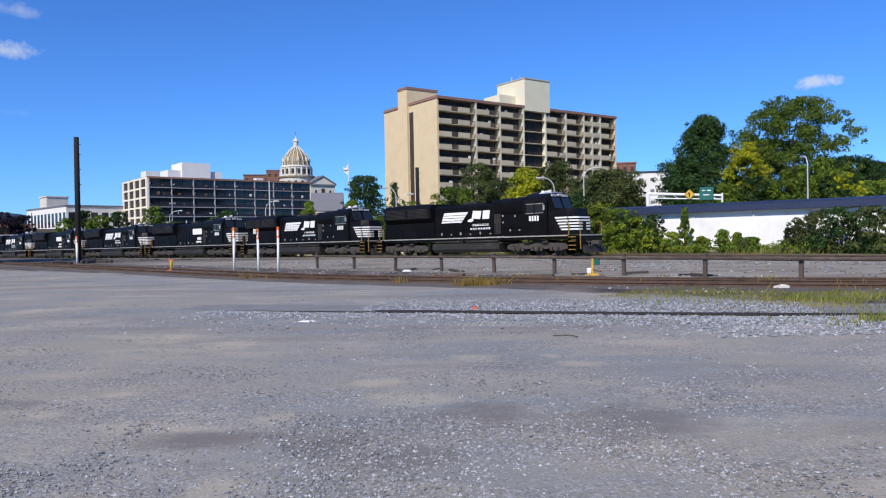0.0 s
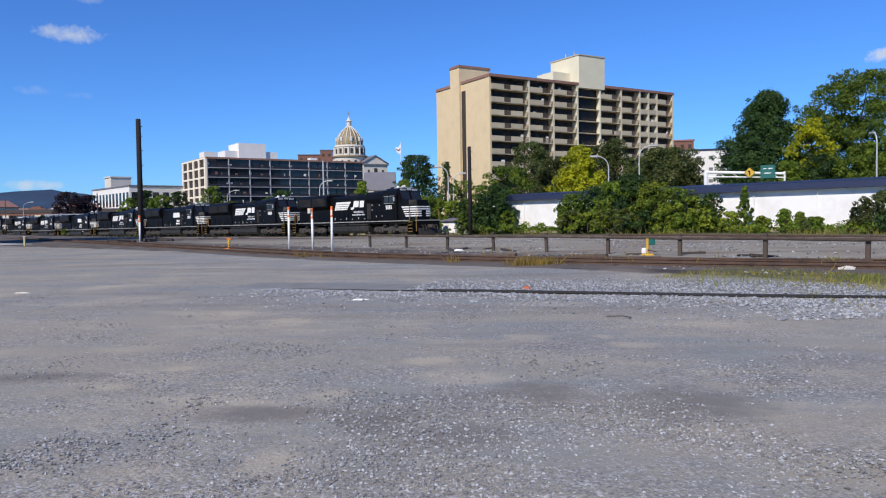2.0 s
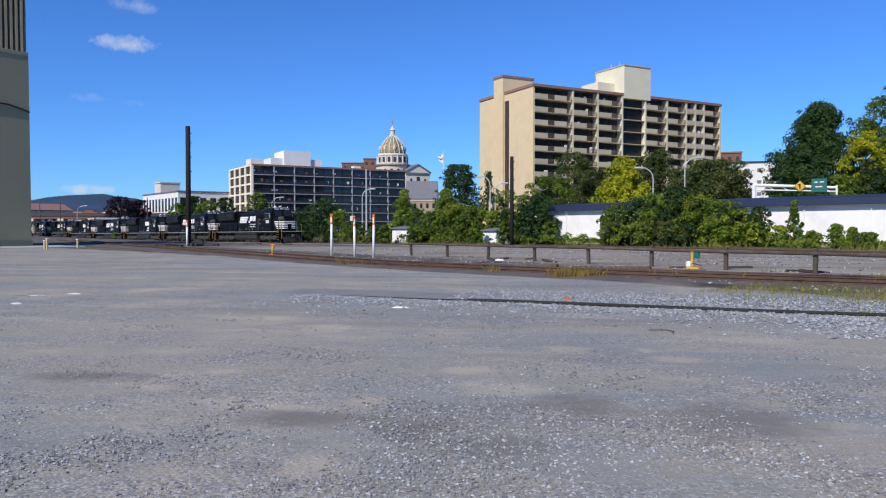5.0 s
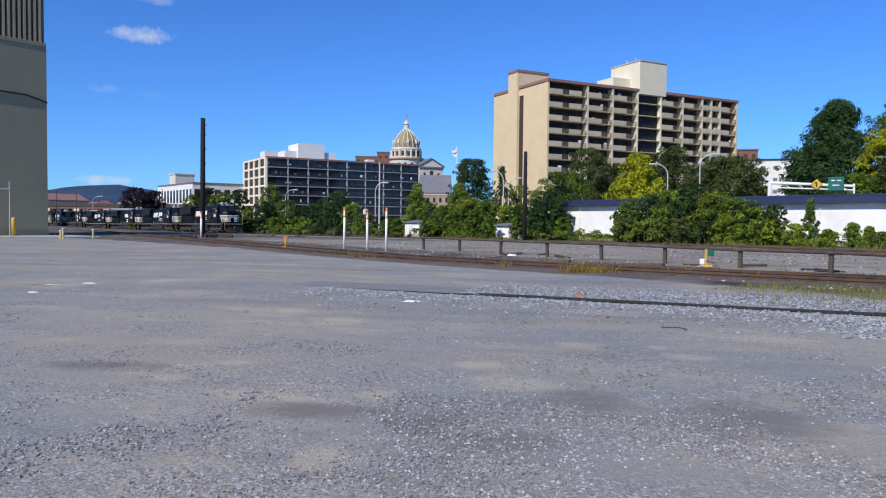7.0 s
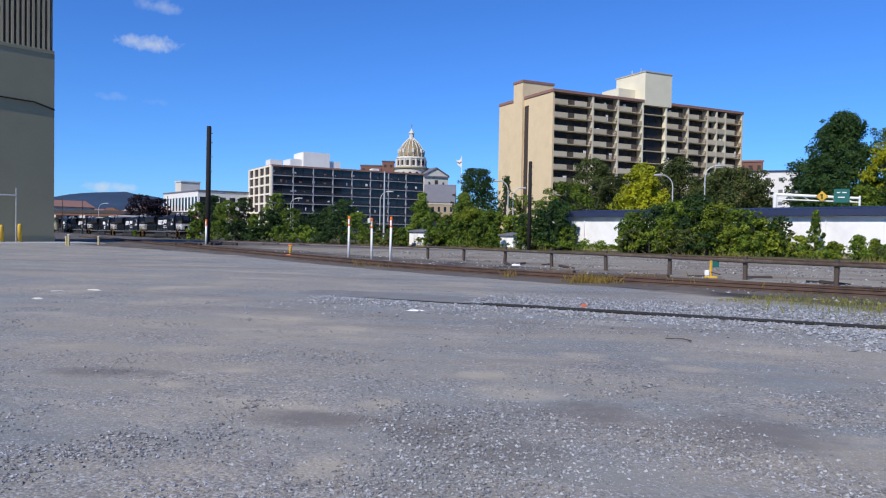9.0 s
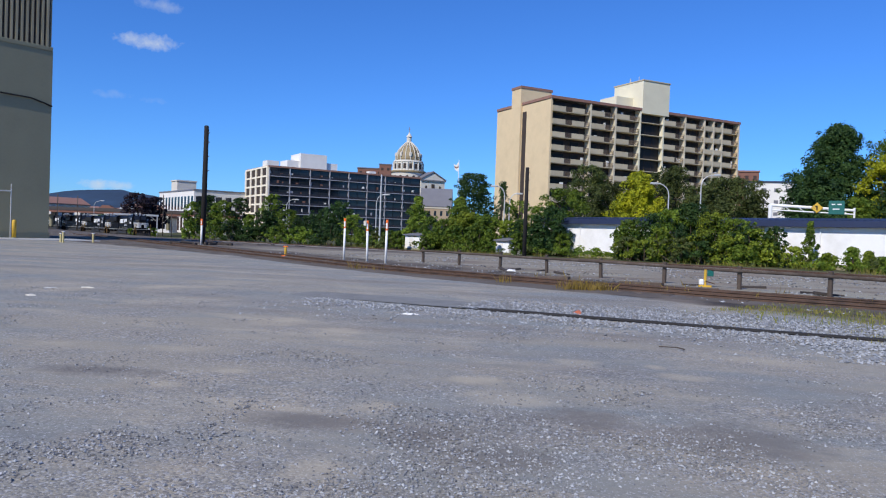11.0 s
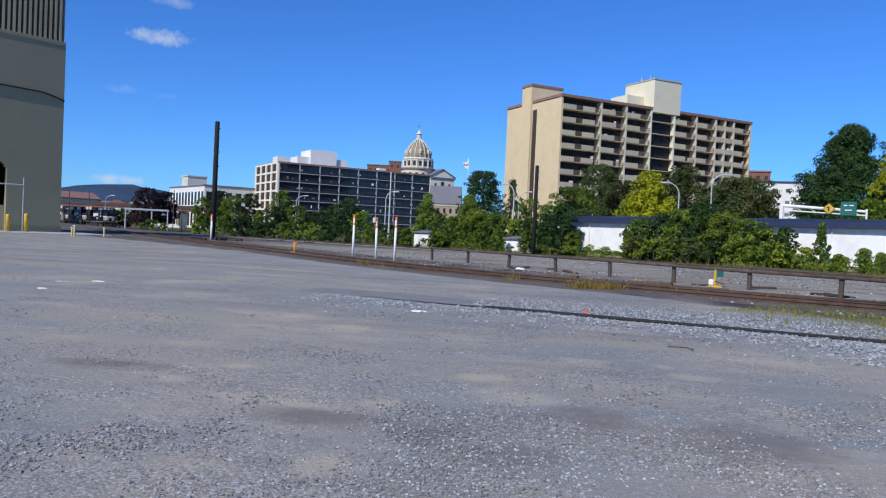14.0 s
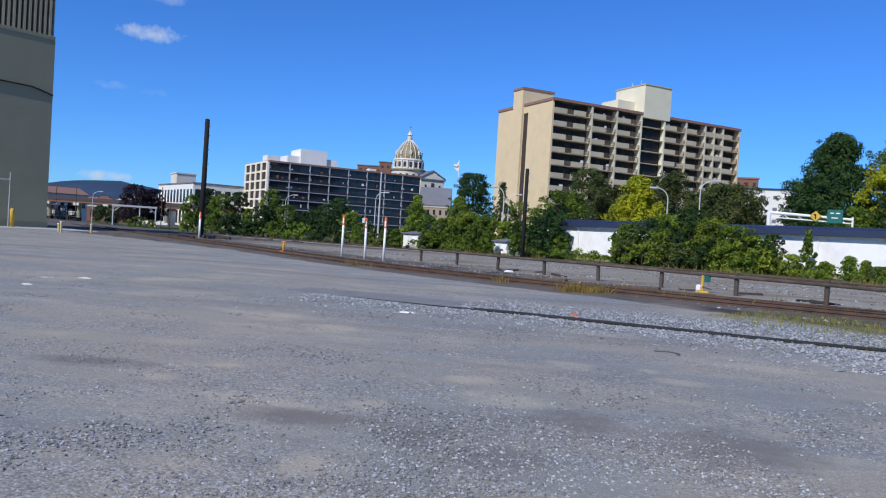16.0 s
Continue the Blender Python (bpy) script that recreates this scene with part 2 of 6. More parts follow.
LEAF = {
    "dark": leaf_mat("dark green leaves", (0.016, 0.042, 0.014), (0.062, 0.115, 0.024)),
    "mid": leaf_mat("mid green leaves", (0.032, 0.078, 0.012), (0.24, 0.32, 0.032)),
    "fresh": leaf_mat("fresh yellowish green leaves", (0.06, 0.115, 0.012), (0.38, 0.44, 0.04)),
    "lime": leaf_mat("yellow-green leaves", (0.17, 0.21, 0.012), (0.56, 0.54, 0.02)),
    "olive": leaf_mat("olive green leaves", (0.038, 0.058, 0.018), (0.135, 0.16, 0.04)),
    "maroon": leaf_mat("dark reddish brown leaves", (0.020, 0.016, 0.022), (0.045, 0.028, 0.036)),
    "grass": leaf_mat("green and yellowed grass", (0.10, 0.15, 0.025), (0.36, 0.29, 0.08)),
    "lush": leaf_mat("fresh green grass", (0.11, 0.155, 0.025), (0.34, 0.31, 0.07)),
    "straw": leaf_mat("dry weeds", (0.25, 0.17, 0.04), (0.42, 0.30, 0.07)),
}


# ---------------------------------------------------------------- mesh helpers
def mesh_from(name, bm, material):
    me = bpy.data.meshes.new(name)
    bm.normal_update()
    bm.to_mesh(me)
    bm.free()
    me.materials.append(material)
    return me


def part(name, bm, material=None, parent=None, label="", smooth=False):
    """Links a bmesh (or a finished mesh) as one object under a thing or a part."""
    me = mesh_from(name, bm, material) if isinstance(bm, bmesh.types.BMesh) else bm
    if smooth:
        me.polygons.foreach_set("use_smooth", [True] * len(me.polygons))
    ob = new(name, me)
    if parent:
        ob.parent = parent
    if label:
        tagged(ob, label)
    return ob


def thing(name, m, label, category, group="", kind=""):
    ob = new(name)
    ob.matrix_basis = m
    ob.empty_display_size = 0.2
    return tagged(ob, label, category, group, kind)


def box(bm, x0, x1, y0, y1, z0, z1, bevel=0.0):
    g = bmesh.ops.create_cube(bm, size=1.0)
    vs = g["verts"]
    for v in vs:
        v.co = Vector((x0 + (v.co.x + 0.5) * (x1 - x0), y0 + (v.co.y + 0.5) * (y1 - y0), z0 + (v.co.z + 0.5) * (z1 - z0)))
    if bevel:
        es = list({e for v in vs for e in v.link_edges})
        bmesh.ops.bevel(bm, geom=es, offset=bevel, segments=1, affect="EDGES", profile=0.5)
    return bm


def B(*boxes, bevel=0.0):
    bm = bmesh.new()
    for b in boxes:
        box(bm, *b, bevel=bevel)
    return bm


def tube(bm, a, b, r0, r1=None, seg=8):
    """A capped, tapered rod from a to b."""
    a, b = Vector(a), Vector(b)
    r1 = r0 if r1 is None else r1
    q = (b - a).to_track_quat("Z", "Y").to_matrix()
    rings = []
    for c, r in ((a, r0), (b, r1)):
        rings.append([bm.verts.new(c + q @ Vector((r * math.cos(2 * math.pi * i / seg), r * math.sin(2 * math.pi * i / seg), 0))) for i in range(seg)])
    for i in range(seg):
        j = (i + 1) % seg
        bm.faces.new((rings[0][i], rings[0][j], rings[1][j], rings[1][i]))
    bm.faces.new(rings[0][::-1])
    bm.faces.new(rings[1])
    return bm


def rods(*segs, seg=8):
    bm = bmesh.new()
    for s in segs:
        tube(bm, *s, seg=seg)
    return bm


def prism(profile, lo, hi, axis="y"):
    """A closed outline of (a, z) pushed from lo to hi along an axis."""
    bm = bmesh.new()
    put = (lambda a, z, d: (a, d, z)) if axis == "y" else (lambda a, z, d: (d, a, z))
    r0 = [bm.verts.new(put(a, z, lo)) for a, z in profile]
    r1 = [bm.verts.new(put(a, z, hi)) for a, z in profile]
    n = len(profile)
    for i in range(n):
        bm.faces.new((r0[i], r0[(i + 1) % n], r1[(i + 1) % n], r1[i]))
    bm.faces.new(r0[::-1])
    bm.faces.new(r1)
    bmesh.ops.recalc_face_normals(bm, faces=bm.faces)
    return bm


def pipe(points, r, seg=8):
    """One bent rod through all the points."""
    bm = bmesh.new()
    pts = [Vector(p) for p in points]
    rings = []
    for i, p in enumerate(pts):
        q = (pts[min(i + 1, len(pts) - 1)] - pts[max(i - 1, 0)]).to_track_quat("Z", "Y").to_matrix()
        rings.append([bm.verts.new(p + q @ Vector((r * math.cos(2 * math.pi * k / seg), r * math.sin(2 * math.pi * k / seg), 0))) for k in range(seg)])
    for a, b in zip(rings, rings[1:]):
        for k in range(seg):
            j = (k + 1) % seg
            bm.faces.new((a[k], a[j], b[j], b[k]))
    bm.faces.new(rings[0][::-1])
    bm.faces.new(rings[-1])
    return bm


def lathe(profile, seg=24, arc=2 * math.pi):
    """A turned body from (radius, z) pairs."""
    bm = bmesh.new()
    rings = [[bm.verts.new((r * math.cos(arc * i / seg), r * math.sin(arc * i / seg), z)) for i in range(seg)] for r, z in profile]
    for a, b in zip(rings, rings[1:]):
        for i in range(seg):
            j = (i + 1) % seg
            bm.faces.new((a[i], a[j], b[j], b[i]))
    bm.faces.new(rings[0][::-1])
    bm.faces.new(rings[-1])
    return bm


def pierced(x0, x1, z0, z1, y0, y1, pitch=0.3, bar=0.1):
    """One railing panel: top and bottom bar and upright bars in one piece."""
    k = max(1, int((x1 - x0) / pitch))
    step = (x1 - x0 - bar) / k
    xs = sorted([x0 + i * step for i in range(k + 1)] + [x0 + i * step + bar for i in range(k + 1)])
    zs = [z0, z0 + 0.07, z1 - 0.07, z1]
    bm = bmesh.new()
    g = [[bm.verts.new((x, y0, z)) for x in xs] for z in zs]
    for r in range(3):
        for c in range(len(xs) - 1):
            if r != 1 or c % 2 == 0:
                bm.faces.new((g[r][c], g[r][c + 1], g[r + 1][c + 1], g[r + 1][c]))
    ex = bmesh.ops.extrude_face_region(bm, geom=bm.faces[:])
    for v in ex["geom"]:
        if isinstance(v, bmesh.types.BMVert):
            v.co.y = y1
    bmesh.ops.recalc_face_normals(bm, faces=bm.faces)
    return bm


def fall(x, y):
    """How far the land lies below the lot's level: it drops gently along the main line."""
    w, n = -0.738 * x + 0.675 * y, 0.675 * x + 0.738 * y
    k = min(1.0, max(0.0, (n - 26.0) / 14.0))
    return -(0.13 + 0.0085 * min(150.0, max(0.0, w - 27.0))) * k * k * (3 - 2 * k)


def polar(az, d, z=0.0):
    """A place by its bearing (degrees right of ahead) and distance, z above the land."""
    x, y = d * math.sin(radians(az)), d * math.cos(radians(az))
    return (x, y, z + fall(x, y))


def mesh_arrays(name, verts, quads, material):
    me = bpy.data.meshes.new(name)
    me.from_pydata(verts.tolist(), [], quads.tolist())
    me.materials.append(material)
    return me


# ---------------------------------------------------------------- the main line: a straight track, seen obliquely
U = Vector((-0.738, 0.675, 0))          # along the track, away
N = Vector((0.675, 0.738, 0))           # across it, away from the lot
NOSE = Vector((11.35, 51.96, 0))        # the leading nose at the start
TRACK_ANGLE = math.degrees(math.atan2(U.y, U.x))
RAIL_TOP = 0.10


def along(s, n=0.0, z=0.0):
    """A point s metres down the main line from NOSE and n metres behind it."""
    p = NOSE + U * s + N * n
    return Vector((p.x, p.y, z - 0.13 - 0.0085 * min(150.0, max(0.0, s)) if s > 0 else z - 0.13))


# ---------------------------------------------------------------- ground
# dusty and worn patches of the lot: x, y, half length, half width
DUST = [(-4.1, 10.48, 0.42, 0.42), (-2.96, 9.82, 0.36, 0.35), (0.31, 8.32, 0.3, 0.23), (1.21, 8.33, 0.13, 0.15), (1.42, 7.81, 0.31, 0.17), (-3.04, 6.6, 0.2, 0.11), (-0.67, 6.93, 0.25, 0.19), (-1.35, 5.59, 0.2, 0.19), (-1.28, 4.04, 0.23, 0.25), (-3.32, 5.85, 0.19, 0.12), (-10.01, 13.6, 0.44, 0.57), (-8.67, 14.89, 0.36, 0.47), (-0.33, 6.2, 0.44, 0.26), (1.05, 3.2, 0.55, 0.3)]
WORN = [(-1.7, 5.04, 0.45, 0.22), (1.39, 5.35, 0.5, 0.48), (-0.27, 4.59, 0.4, 0.24), (-4.24, 6.24, 0.62, 0.23), (-0.83, 4.86, 0.27, 0.25), (0.31, 5.75, 0.36, 0.28)]


def ground_material():
    """One sheet: worn asphalt and gravel of the lot, brown dirt by the siding, grey ballast flat, then grass and town ground."""
    m = bpy.data.materials.new("gravel lot and trackside ground")
    m.use_nodes = True
    n, l = m.node_tree.nodes, m.node_tree.links
    p = n["Principled BSDF"]
    p.inputs["Roughness"].default_value = 0.95
    p.inputs["Specular IOR Level"].default_value = 0.25
    tc = n.new("ShaderNodeTexCoord")

    def noise_of(scale, detail=5, rough=0.55, stretch=None):
        t = n.new("ShaderNodeTexNoise")
        t.inputs["Scale"].default_value, t.inputs["Detail"].default_value, t.inputs["Roughness"].default_value = scale, detail, rough
        if stretch:
            mp = n.new("ShaderNodeMapping")
            mp.inputs["Scale"].default_value, mp.inputs["Rotation"].default_value = stretch, (0, 0, radians(12))
            l.new(tc.outputs["Object"], mp.inputs["Vector"])
            l.new(mp.outputs[0], t.inputs["Vector"])
        else:
            l.new(tc.outputs["Object"], t.inputs["Vector"])
        return t.outputs["Fac"]

    def ramp(v, a, b, lo=0.0, hi=1.0):
        r = n.new("ShaderNodeMapRange")
        r.inputs["From Min"].default_value, r.inputs["From Max"].default_value = a, b
        r.inputs["To Min"].default_value, r.inputs["To Max"].default_value = lo, hi
        l.new(v, r.inputs["Value"])
        return r.outputs[0]

    def mix(f, a, b):
        x = n.new("ShaderNodeMix")
        x.data_type = "RGBA"
        l.new(f, x.inputs["Factor"])
        for key, v in (("A", a), ("B", b)):
            if isinstance(v, tuple):
                x.inputs[key].default_value = (*v, 1)
            else:
                l.new(v, x.inputs[key])
        return x.outputs["Result"]

    dot = n.new("ShaderNodeVectorMath")
    dot.operation = "DOT_PRODUCT"
    l.new(tc.outputs["Object"], dot.inputs[0])
    dot.inputs[1].default_value = N
    d = math_node(n, l, "ADD", dot.outputs["Value"], math_node(n, l, "MULTIPLY_ADD", noise_of(0.5), 2.2, -1.1))
    # the lot: cool grey asphalt, pale dusty patches, dark worn patches, fine aggregate
    lot = mix(ramp(noise_of(0.3, 7, 0.68, (0.6, 1.3, 1)), 0.40, 0.56), (0.238, 0.252, 0.242), (0.324, 0.294, 0.236))
    lot = mix(ramp(noise_of(0.6, 8, 0.7, (0.6, 1.2, 1)), 0.50, 0.64, 0, 0.68), lot, (0.455, 0.395, 0.30))
    lot = mix(ramp(noise_of(0.42, 7, 0.6, (0.3, 1.0, 1)), 0.47, 0.34, 0, 0.62), lot, (0.185, 0.158, 0.135))
    vor = n.new("ShaderNodeTexVoronoi")
    vor.inputs["Scale"].default_value, vor.inputs["Randomness"].default_value = 42.0, 1.0
    l.new(tc.outputs["Object"], vor.inputs["Vector"])
    vsep = n.new("ShaderNodeSeparateColor")
    l.new(vor.outputs["Color"], vsep.inputs[0])
    loose = ramp(noise_of(0.9, 5, 0.6, (0.5, 1.2, 1)), 0.40, 0.62)
    lot = mix(math_node(n, l, "MULTIPLY", ramp(vsep.outputs[0], 0.72, 0.98, 0, 0.8), loose), lot, (0.50, 0.50, 0.51))
    lot = mix(math_node(n, l, "MULTIPLY", ramp(vsep.outputs[1], 0.70, 0.95, 0, 0.75), loose), lot, (0.13, 0.128, 0.135))
    grain = noise_of(34.0, 2, 0.7)
    lot = mix(math_node(n, l, "MULTIPLY", ramp(grain, 0.50, 0.40, 0, 0.7), math_node(n, l, "MULTIPLY_ADD", loose, 0.75, 0.25)), lot, (0.15, 0.147, 0.152))
    lot = mix(ramp(noise_of(60.0, 2, 0.6), 0.60, 0.68, 0, 0.8), lot, (0.52, 0.52, 0.53))
    sep = n.new("ShaderNodeSeparateXYZ")
    l.new(tc.outputs["Object"], sep.inputs[0])
    ragged = math_node(n, l, "MULTIPLY_ADD", noise_of(3.2, 6, 0.65), 2.4, -1.2)

    def patches(rows, edge):
        total = None
        for cx, cy, rx, ry in rows:
            a = math_node(n, l, "DIVIDE", math_node(n, l, "SUBTRACT", sep.outputs[0], cx), rx * 1.25)
            b = math_node(n, l, "DIVIDE", math_node(n, l, "SUBTRACT", sep.outputs[1], cy), ry * 1.35)
            r2 = math_node(n, l, "ADD", math_node(n, l, "MULTIPLY", a, a), math_node(n, l, "MULTIPLY", b, b))
            v = math_node(n, l, "SUBTRACT", 1.0, math_node(n, l, "ADD", r2, ragged))
            total = v if total is None else math_node(n, l, "MAXIMUM", total, v)
        return ramp(total, 0.0, 1.0, 0.0, edge)

    lot = mix(patches(WORN, 0.75), lot, (0.17, 0.155, 0.14))
    lot = mix(patches(DUST, 0.5), lot, (0.49, 0.425, 0.32))
    dirt = mix(ramp(noise_of(0.8, 6, 0.65), 0.40, 0.62), (0.062, 0.052, 0.044), (0.20, 0.168, 0.135))
    flat = mix(ramp(noise_of(0.35, 6, 0.65, (0.5, 1, 1)), 0.42, 0.62), (0.34, 0.315, 0.25), (0.235, 0.19, 0.145))
    flat = mix(ramp(grain, 0.50, 0.40, 0, 0.4), flat, (0.12, 0.11, 0.10))
    far = mix(ramp(noise_of(0.12, 6, 0.6), 0.42, 0.60), (0.055, 0.075, 0.02), (0.13, 0.115, 0.06))
    run = n.new("ShaderNodeVectorMath")
    run.operation = "DOT_PRODUCT"
    l.new(tc.outputs["Object"], run.inputs[0])
    run.inputs[1].default_value = U
    edge = math_node(n, l, "MULTIPLY", math_node(n, l, "MAXIMUM", math_node(n, l, "SUBTRACT", run.outputs["Value"], 28.0), 0.0), 0.125)
    c = mix(ramp(math_node(n, l, "ADD", d, edge), 15.2, 15.6), lot, dirt)
    flat = mix(ramp(run.outputs["Value"], 46.0, 56.0), flat, dirt)
    c = mix(ramp(d, 20.5, 22.0), c, flat)
    c = mix(ramp(d, 49.5, 51.0), c, far)
    l.new(c, p.inputs["Base Color"])
    b = n.new("ShaderNodeBump")
    b.inputs["Strength"].default_value, b.inputs["Distance"].default_value = 0.27, 0.03
    pebble = math_node(n, l, "MULTIPLY", math_node(n, l, "SUBTRACT", 0.6, vor.outputs["Distance"]), loose)
    h = math_node(n, l, "ADD", math_node(n, l, "ADD", math_node(n, l, "MULTIPLY", grain, math_node(n, l, "MULTIPLY_ADD", loose, 0.9, 0.25)), pebble), math_node(n, l, "MULTIPLY", noise_of(5.0, 4), 0.8))
    l.new(h, b.inputs["Height"])
    l.new(b.outputs[0], p.inputs["Normal"])
    return m


def build_ground():
    bm = bmesh.new()
    edges_x = [-3000, -900, -400, -250] + [-180 + 6 * i for i in range(25)] + [i * 1.5 - 30 for i in range(41)] + [36, 42, 48, 60, 90, 150, 300, 900, 3000]
    edges_y = [-3000, -600, -60, -10] + [i * 1.2 for i in range(41)] + [54 + 6 * i for i in range(26)] + [230, 270, 320, 400, 600, 1200, 3200]
    grid = []
    for y in edges_y:
        row = []
        for x in edges_x:
            near = max(abs(x) / 32, abs(y - 24) / 26) < 1
            z = 0.035 * noise.noise((x * 0.21, y * 0.21, 0.3)) + 0.012 * noise.noise((x * 0.9, y * 0.9, 2.3)) if near else 0.0
            row.append(bm.verts.new((x, y, z + fall(x, y))))
        grid.append(row)
    for a, b in zip(grid, grid[1:]):
        for i in range(len(a) - 1):
            bm.faces.new((a[i], a[i + 1], b[i + 1], b[i]))
    tagged(part("ground", bm, ground_material(), smooth=True), "worn grey asphalt and gravel lot with dusty patches", "ground", kind="structure")


build_ground()

# distant wooded ridge; the blue tint of the air is in its colour
bm = bmesh.new()
ridge = []
for i in range(221):
    a = -75 + i * 0.73
    e = 1.6 + 0.85 * math.exp(-((a + 33.5) / 4.5) ** 2) + 0.3 * noise.noise((a * 0.2, 0, 0)) + 0.09 * noise.noise((a * 0.9, 3, 0))
    ridge.append([bm.verts.new(polar(a, d, z)) for d, z in ((2300, -2), (2600, 0.55 * 2600 * math.tan(radians(e))), (2900, 2900 * math.tan(radians(e))), (3100, -2))])
for a, b in zip(ridge, ridge[1:]):
    for i in range(3):
        bm.faces.new((a[i], b[i], b[i + 1], a[i + 1]))
bmesh.ops.recalc_face_normals(bm, faces=bm.faces)
tagged(part("backdrop", bm, M["hill"], smooth=True), "long wooded ridge far beyond the town, blue haze painted in", "hill", kind="structure")


# ---------------------------------------------------------------- tracks
def rail_strip(points, name, parent):
    """A rail with foot, web and head along points of its gauge line."""
    prof = [(-0.07, 0.0), (0.07, 0.0), (0.07, 0.02), (0.012, 0.03), (0.012, 0.12), (0.037, 0.13), (0.037, 0.165), (-0.037, 0.165), (-0.037, 0.13), (-0.012, 0.12), (-0.012, 0.03), (-0.07, 0.02)]
    bm = bmesh.new()
    rings = []
    for i, p in enumerate(points):
        t = (points[min(i + 1, len(points) - 1)] - points[max(i - 1, 0)]).normalized()
        side = Vector((t.y, -t.x, 0))
        rings.append([bm.verts.new(p + side * a + Vector((0, 0, z))) for a, z in prof])
    k = len(prof)
    for a, b in zip(rings, rings[1:]):
        for i in range(k):
            bm.faces.new((a[i], a[(i + 1) % k], b[(i + 1) % k], b[i]))
    bm.faces.new(rings[0])
    bm.faces.new(rings[-1][::-1])
    bmesh.ops.recalc_face_normals(bm, faces=bm.faces)
    ob = part(name, bm, M["rail"], parent)
    return ob


def bed(name, points, half, top, material, label):
    """A low bank with sloping, uneven shoulders under a track."""
    bm = bmesh.new()
    rings = []
    for i, p in enumerate(points):
        t = (points[min(i + 1, len(points) - 1)] - points[max(i - 1, 0)]).normalized()
        side = Vector((t.y, -t.x, 0))
        ring = []
        for j, (a, z) in enumerate(((-half - 1.0, -0.06), (-half - 0.4, top * 0.45), (-half, top), (-half / 3, top), (half / 3, top), (half, top), (half + 0.4, top * 0.45), (half + 1.0, -0.06))):
            q = p + side * (a + 0.15 * noise.noise((p.x * 0.7, p.y * 0.7, j)))
            ring.append(bm.verts.new((q.x, q.y, p.z + z + 0.02 * noise.noise((q.x, q.y, 5)))))
        rings.append(ring)
    for a, b in zip(rings, rings[1:]):
        for i in range(7):
            bm.faces.new((a[i], a[i + 1], b[i + 1], b[i]))
    bmesh.ops.recalc_face_normals(bm, faces=bm.faces)
    return tagged(part(name, bm, material, smooth=True), label, "track bed", kind="structure")


def yard(w, n, z=0.0):
    """A point by its distance along the main line's direction (w) and across it (n) from the camera's foot."""
    p = U * w + N * n
    return Vector((p.x, p.y, z))


# main line: bed, sleepers, two rails
main_pts = [along(s, 0, 0.0) for s in range(-90, 420, 6)]
bed("ballast_main", main_pts, 1.9, 0.02, M["ballast"], "grey stone ballast bank under the main line")
main_track = thing("railway_track", Matrix.Identity(4), "straight main line track with dark rusty rails", "railway track", kind="structure")
for side in (-0.75, 0.75):
    rail_strip([along(s, side, RAIL_TOP - 0.165) for s in range(-90, 421, 10)], "rail", main_track)
tie_me = mesh_from("sleeper", B((-0.11, 0.11, -1.28, 1.28, -0.09, 0.035), bevel=0.012), M["tie"])
for i in range(170):
    o = part("sleeper", tie_me, None, main_track)
    o.matrix_basis = Matrix.Translation(along(-24 + i * 0.62, 0, -0.03)) @ pose(0, 0, 0, 0, 0, TRACK_ANGLE + random.uniform(-1.5, 1.5))


def siding_n(w):
    """How far across the near siding's near rail lies: it bends away towards the road end."""
    return 15.0 + (max(0.0, 24 - w) / 17.0) ** 1.7 * 3.3 + max(0.0, w - 24) * 0.055


side_w = [-30 + 2.0 * i for i in range(60)]
bed("ballast_siding", [yard(w, siding_n(w) + 0.9, 0) for w in side_w], 1.4, 0.035, M["dirt"], "low brown dirt and ballast bed under the siding")
siding = thing("railway_track", Matrix.Identity(4), "rusty siding track half sunk in brown dirt", "railway track", kind="structure")
for off in (0.0, 1.5):
    rail_strip([yard(w, siding_n(w) + off, -0.03) for w in side_w], "rail", siding)
rail_strip([yard(w, siding_n(w) + 1.62 + (16 - w) * 0.10, -0.03) for w in [-26 + 2 * i for i in range(21)]], "switch_rail", siding)
for i in range(120):
    w = -14 + i * 0.62
    o = part("sleeper", tie_me, None, siding)
    slope = math.degrees(math.atan2(siding_n(w + 0.5) - siding_n(w - 0.5), 1.0))
    o.matrix_basis = Matrix.Translation(yard(w, siding_n(w) + 0.75, 0.005 + random.uniform(-0.02, 0.015))) @ pose(0, 0, 0, 0, 0, TRACK_ANGLE - slope + random.uniform(-2, 2))

# a sunken rail left in the lot's surface, with a cracked dark asphalt strip behind it
old = [Vector((-8.6, 15.55, -0.165 + 0.062 * min(1.0, max(0.0, (i - 7) / 7)))) + Vector((13.4, -3.55, 0)) * (i / 24) + Vector((0, 0.03 * max(0, i - 22), 0)) for i in range(37)]
old_track = thing("railway_track", Matrix.Identity(4), "old rail sunken in the lot's asphalt", "railway track", kind="structure")
# near-black instead of rust, so the rail's shadow side is in its colour
rail_strip(old[13:37], "rail", old_track).data.materials[0] = M["oldrail"]
strip = bmesh.new()
prev = None
for i, p in enumerate(old[:30]):
    w0 = (0.35 + 0.25 * noise.noise((i * 0.4, 1, 0))) * min(1.0, i / 9) - 0.42 * max(0.0, 1 - i / 9)
    a, b = strip.verts.new((p.x + 0.02, p.y + 0.09, 0.014)), strip.verts.new((p.x + 0.14, p.y + w0 + 0.45 + 0.65 * min(1.0, i / 6), 0.012))
    if prev:
        strip.faces.new((prev[0], a, b, prev[1]))
    prev = (a, b)
M["patch"] = mat("dark patched asphalt", (0.21, 0.208, 0.2), 0.95, 0, 0.3, 2, 40, 0.5)
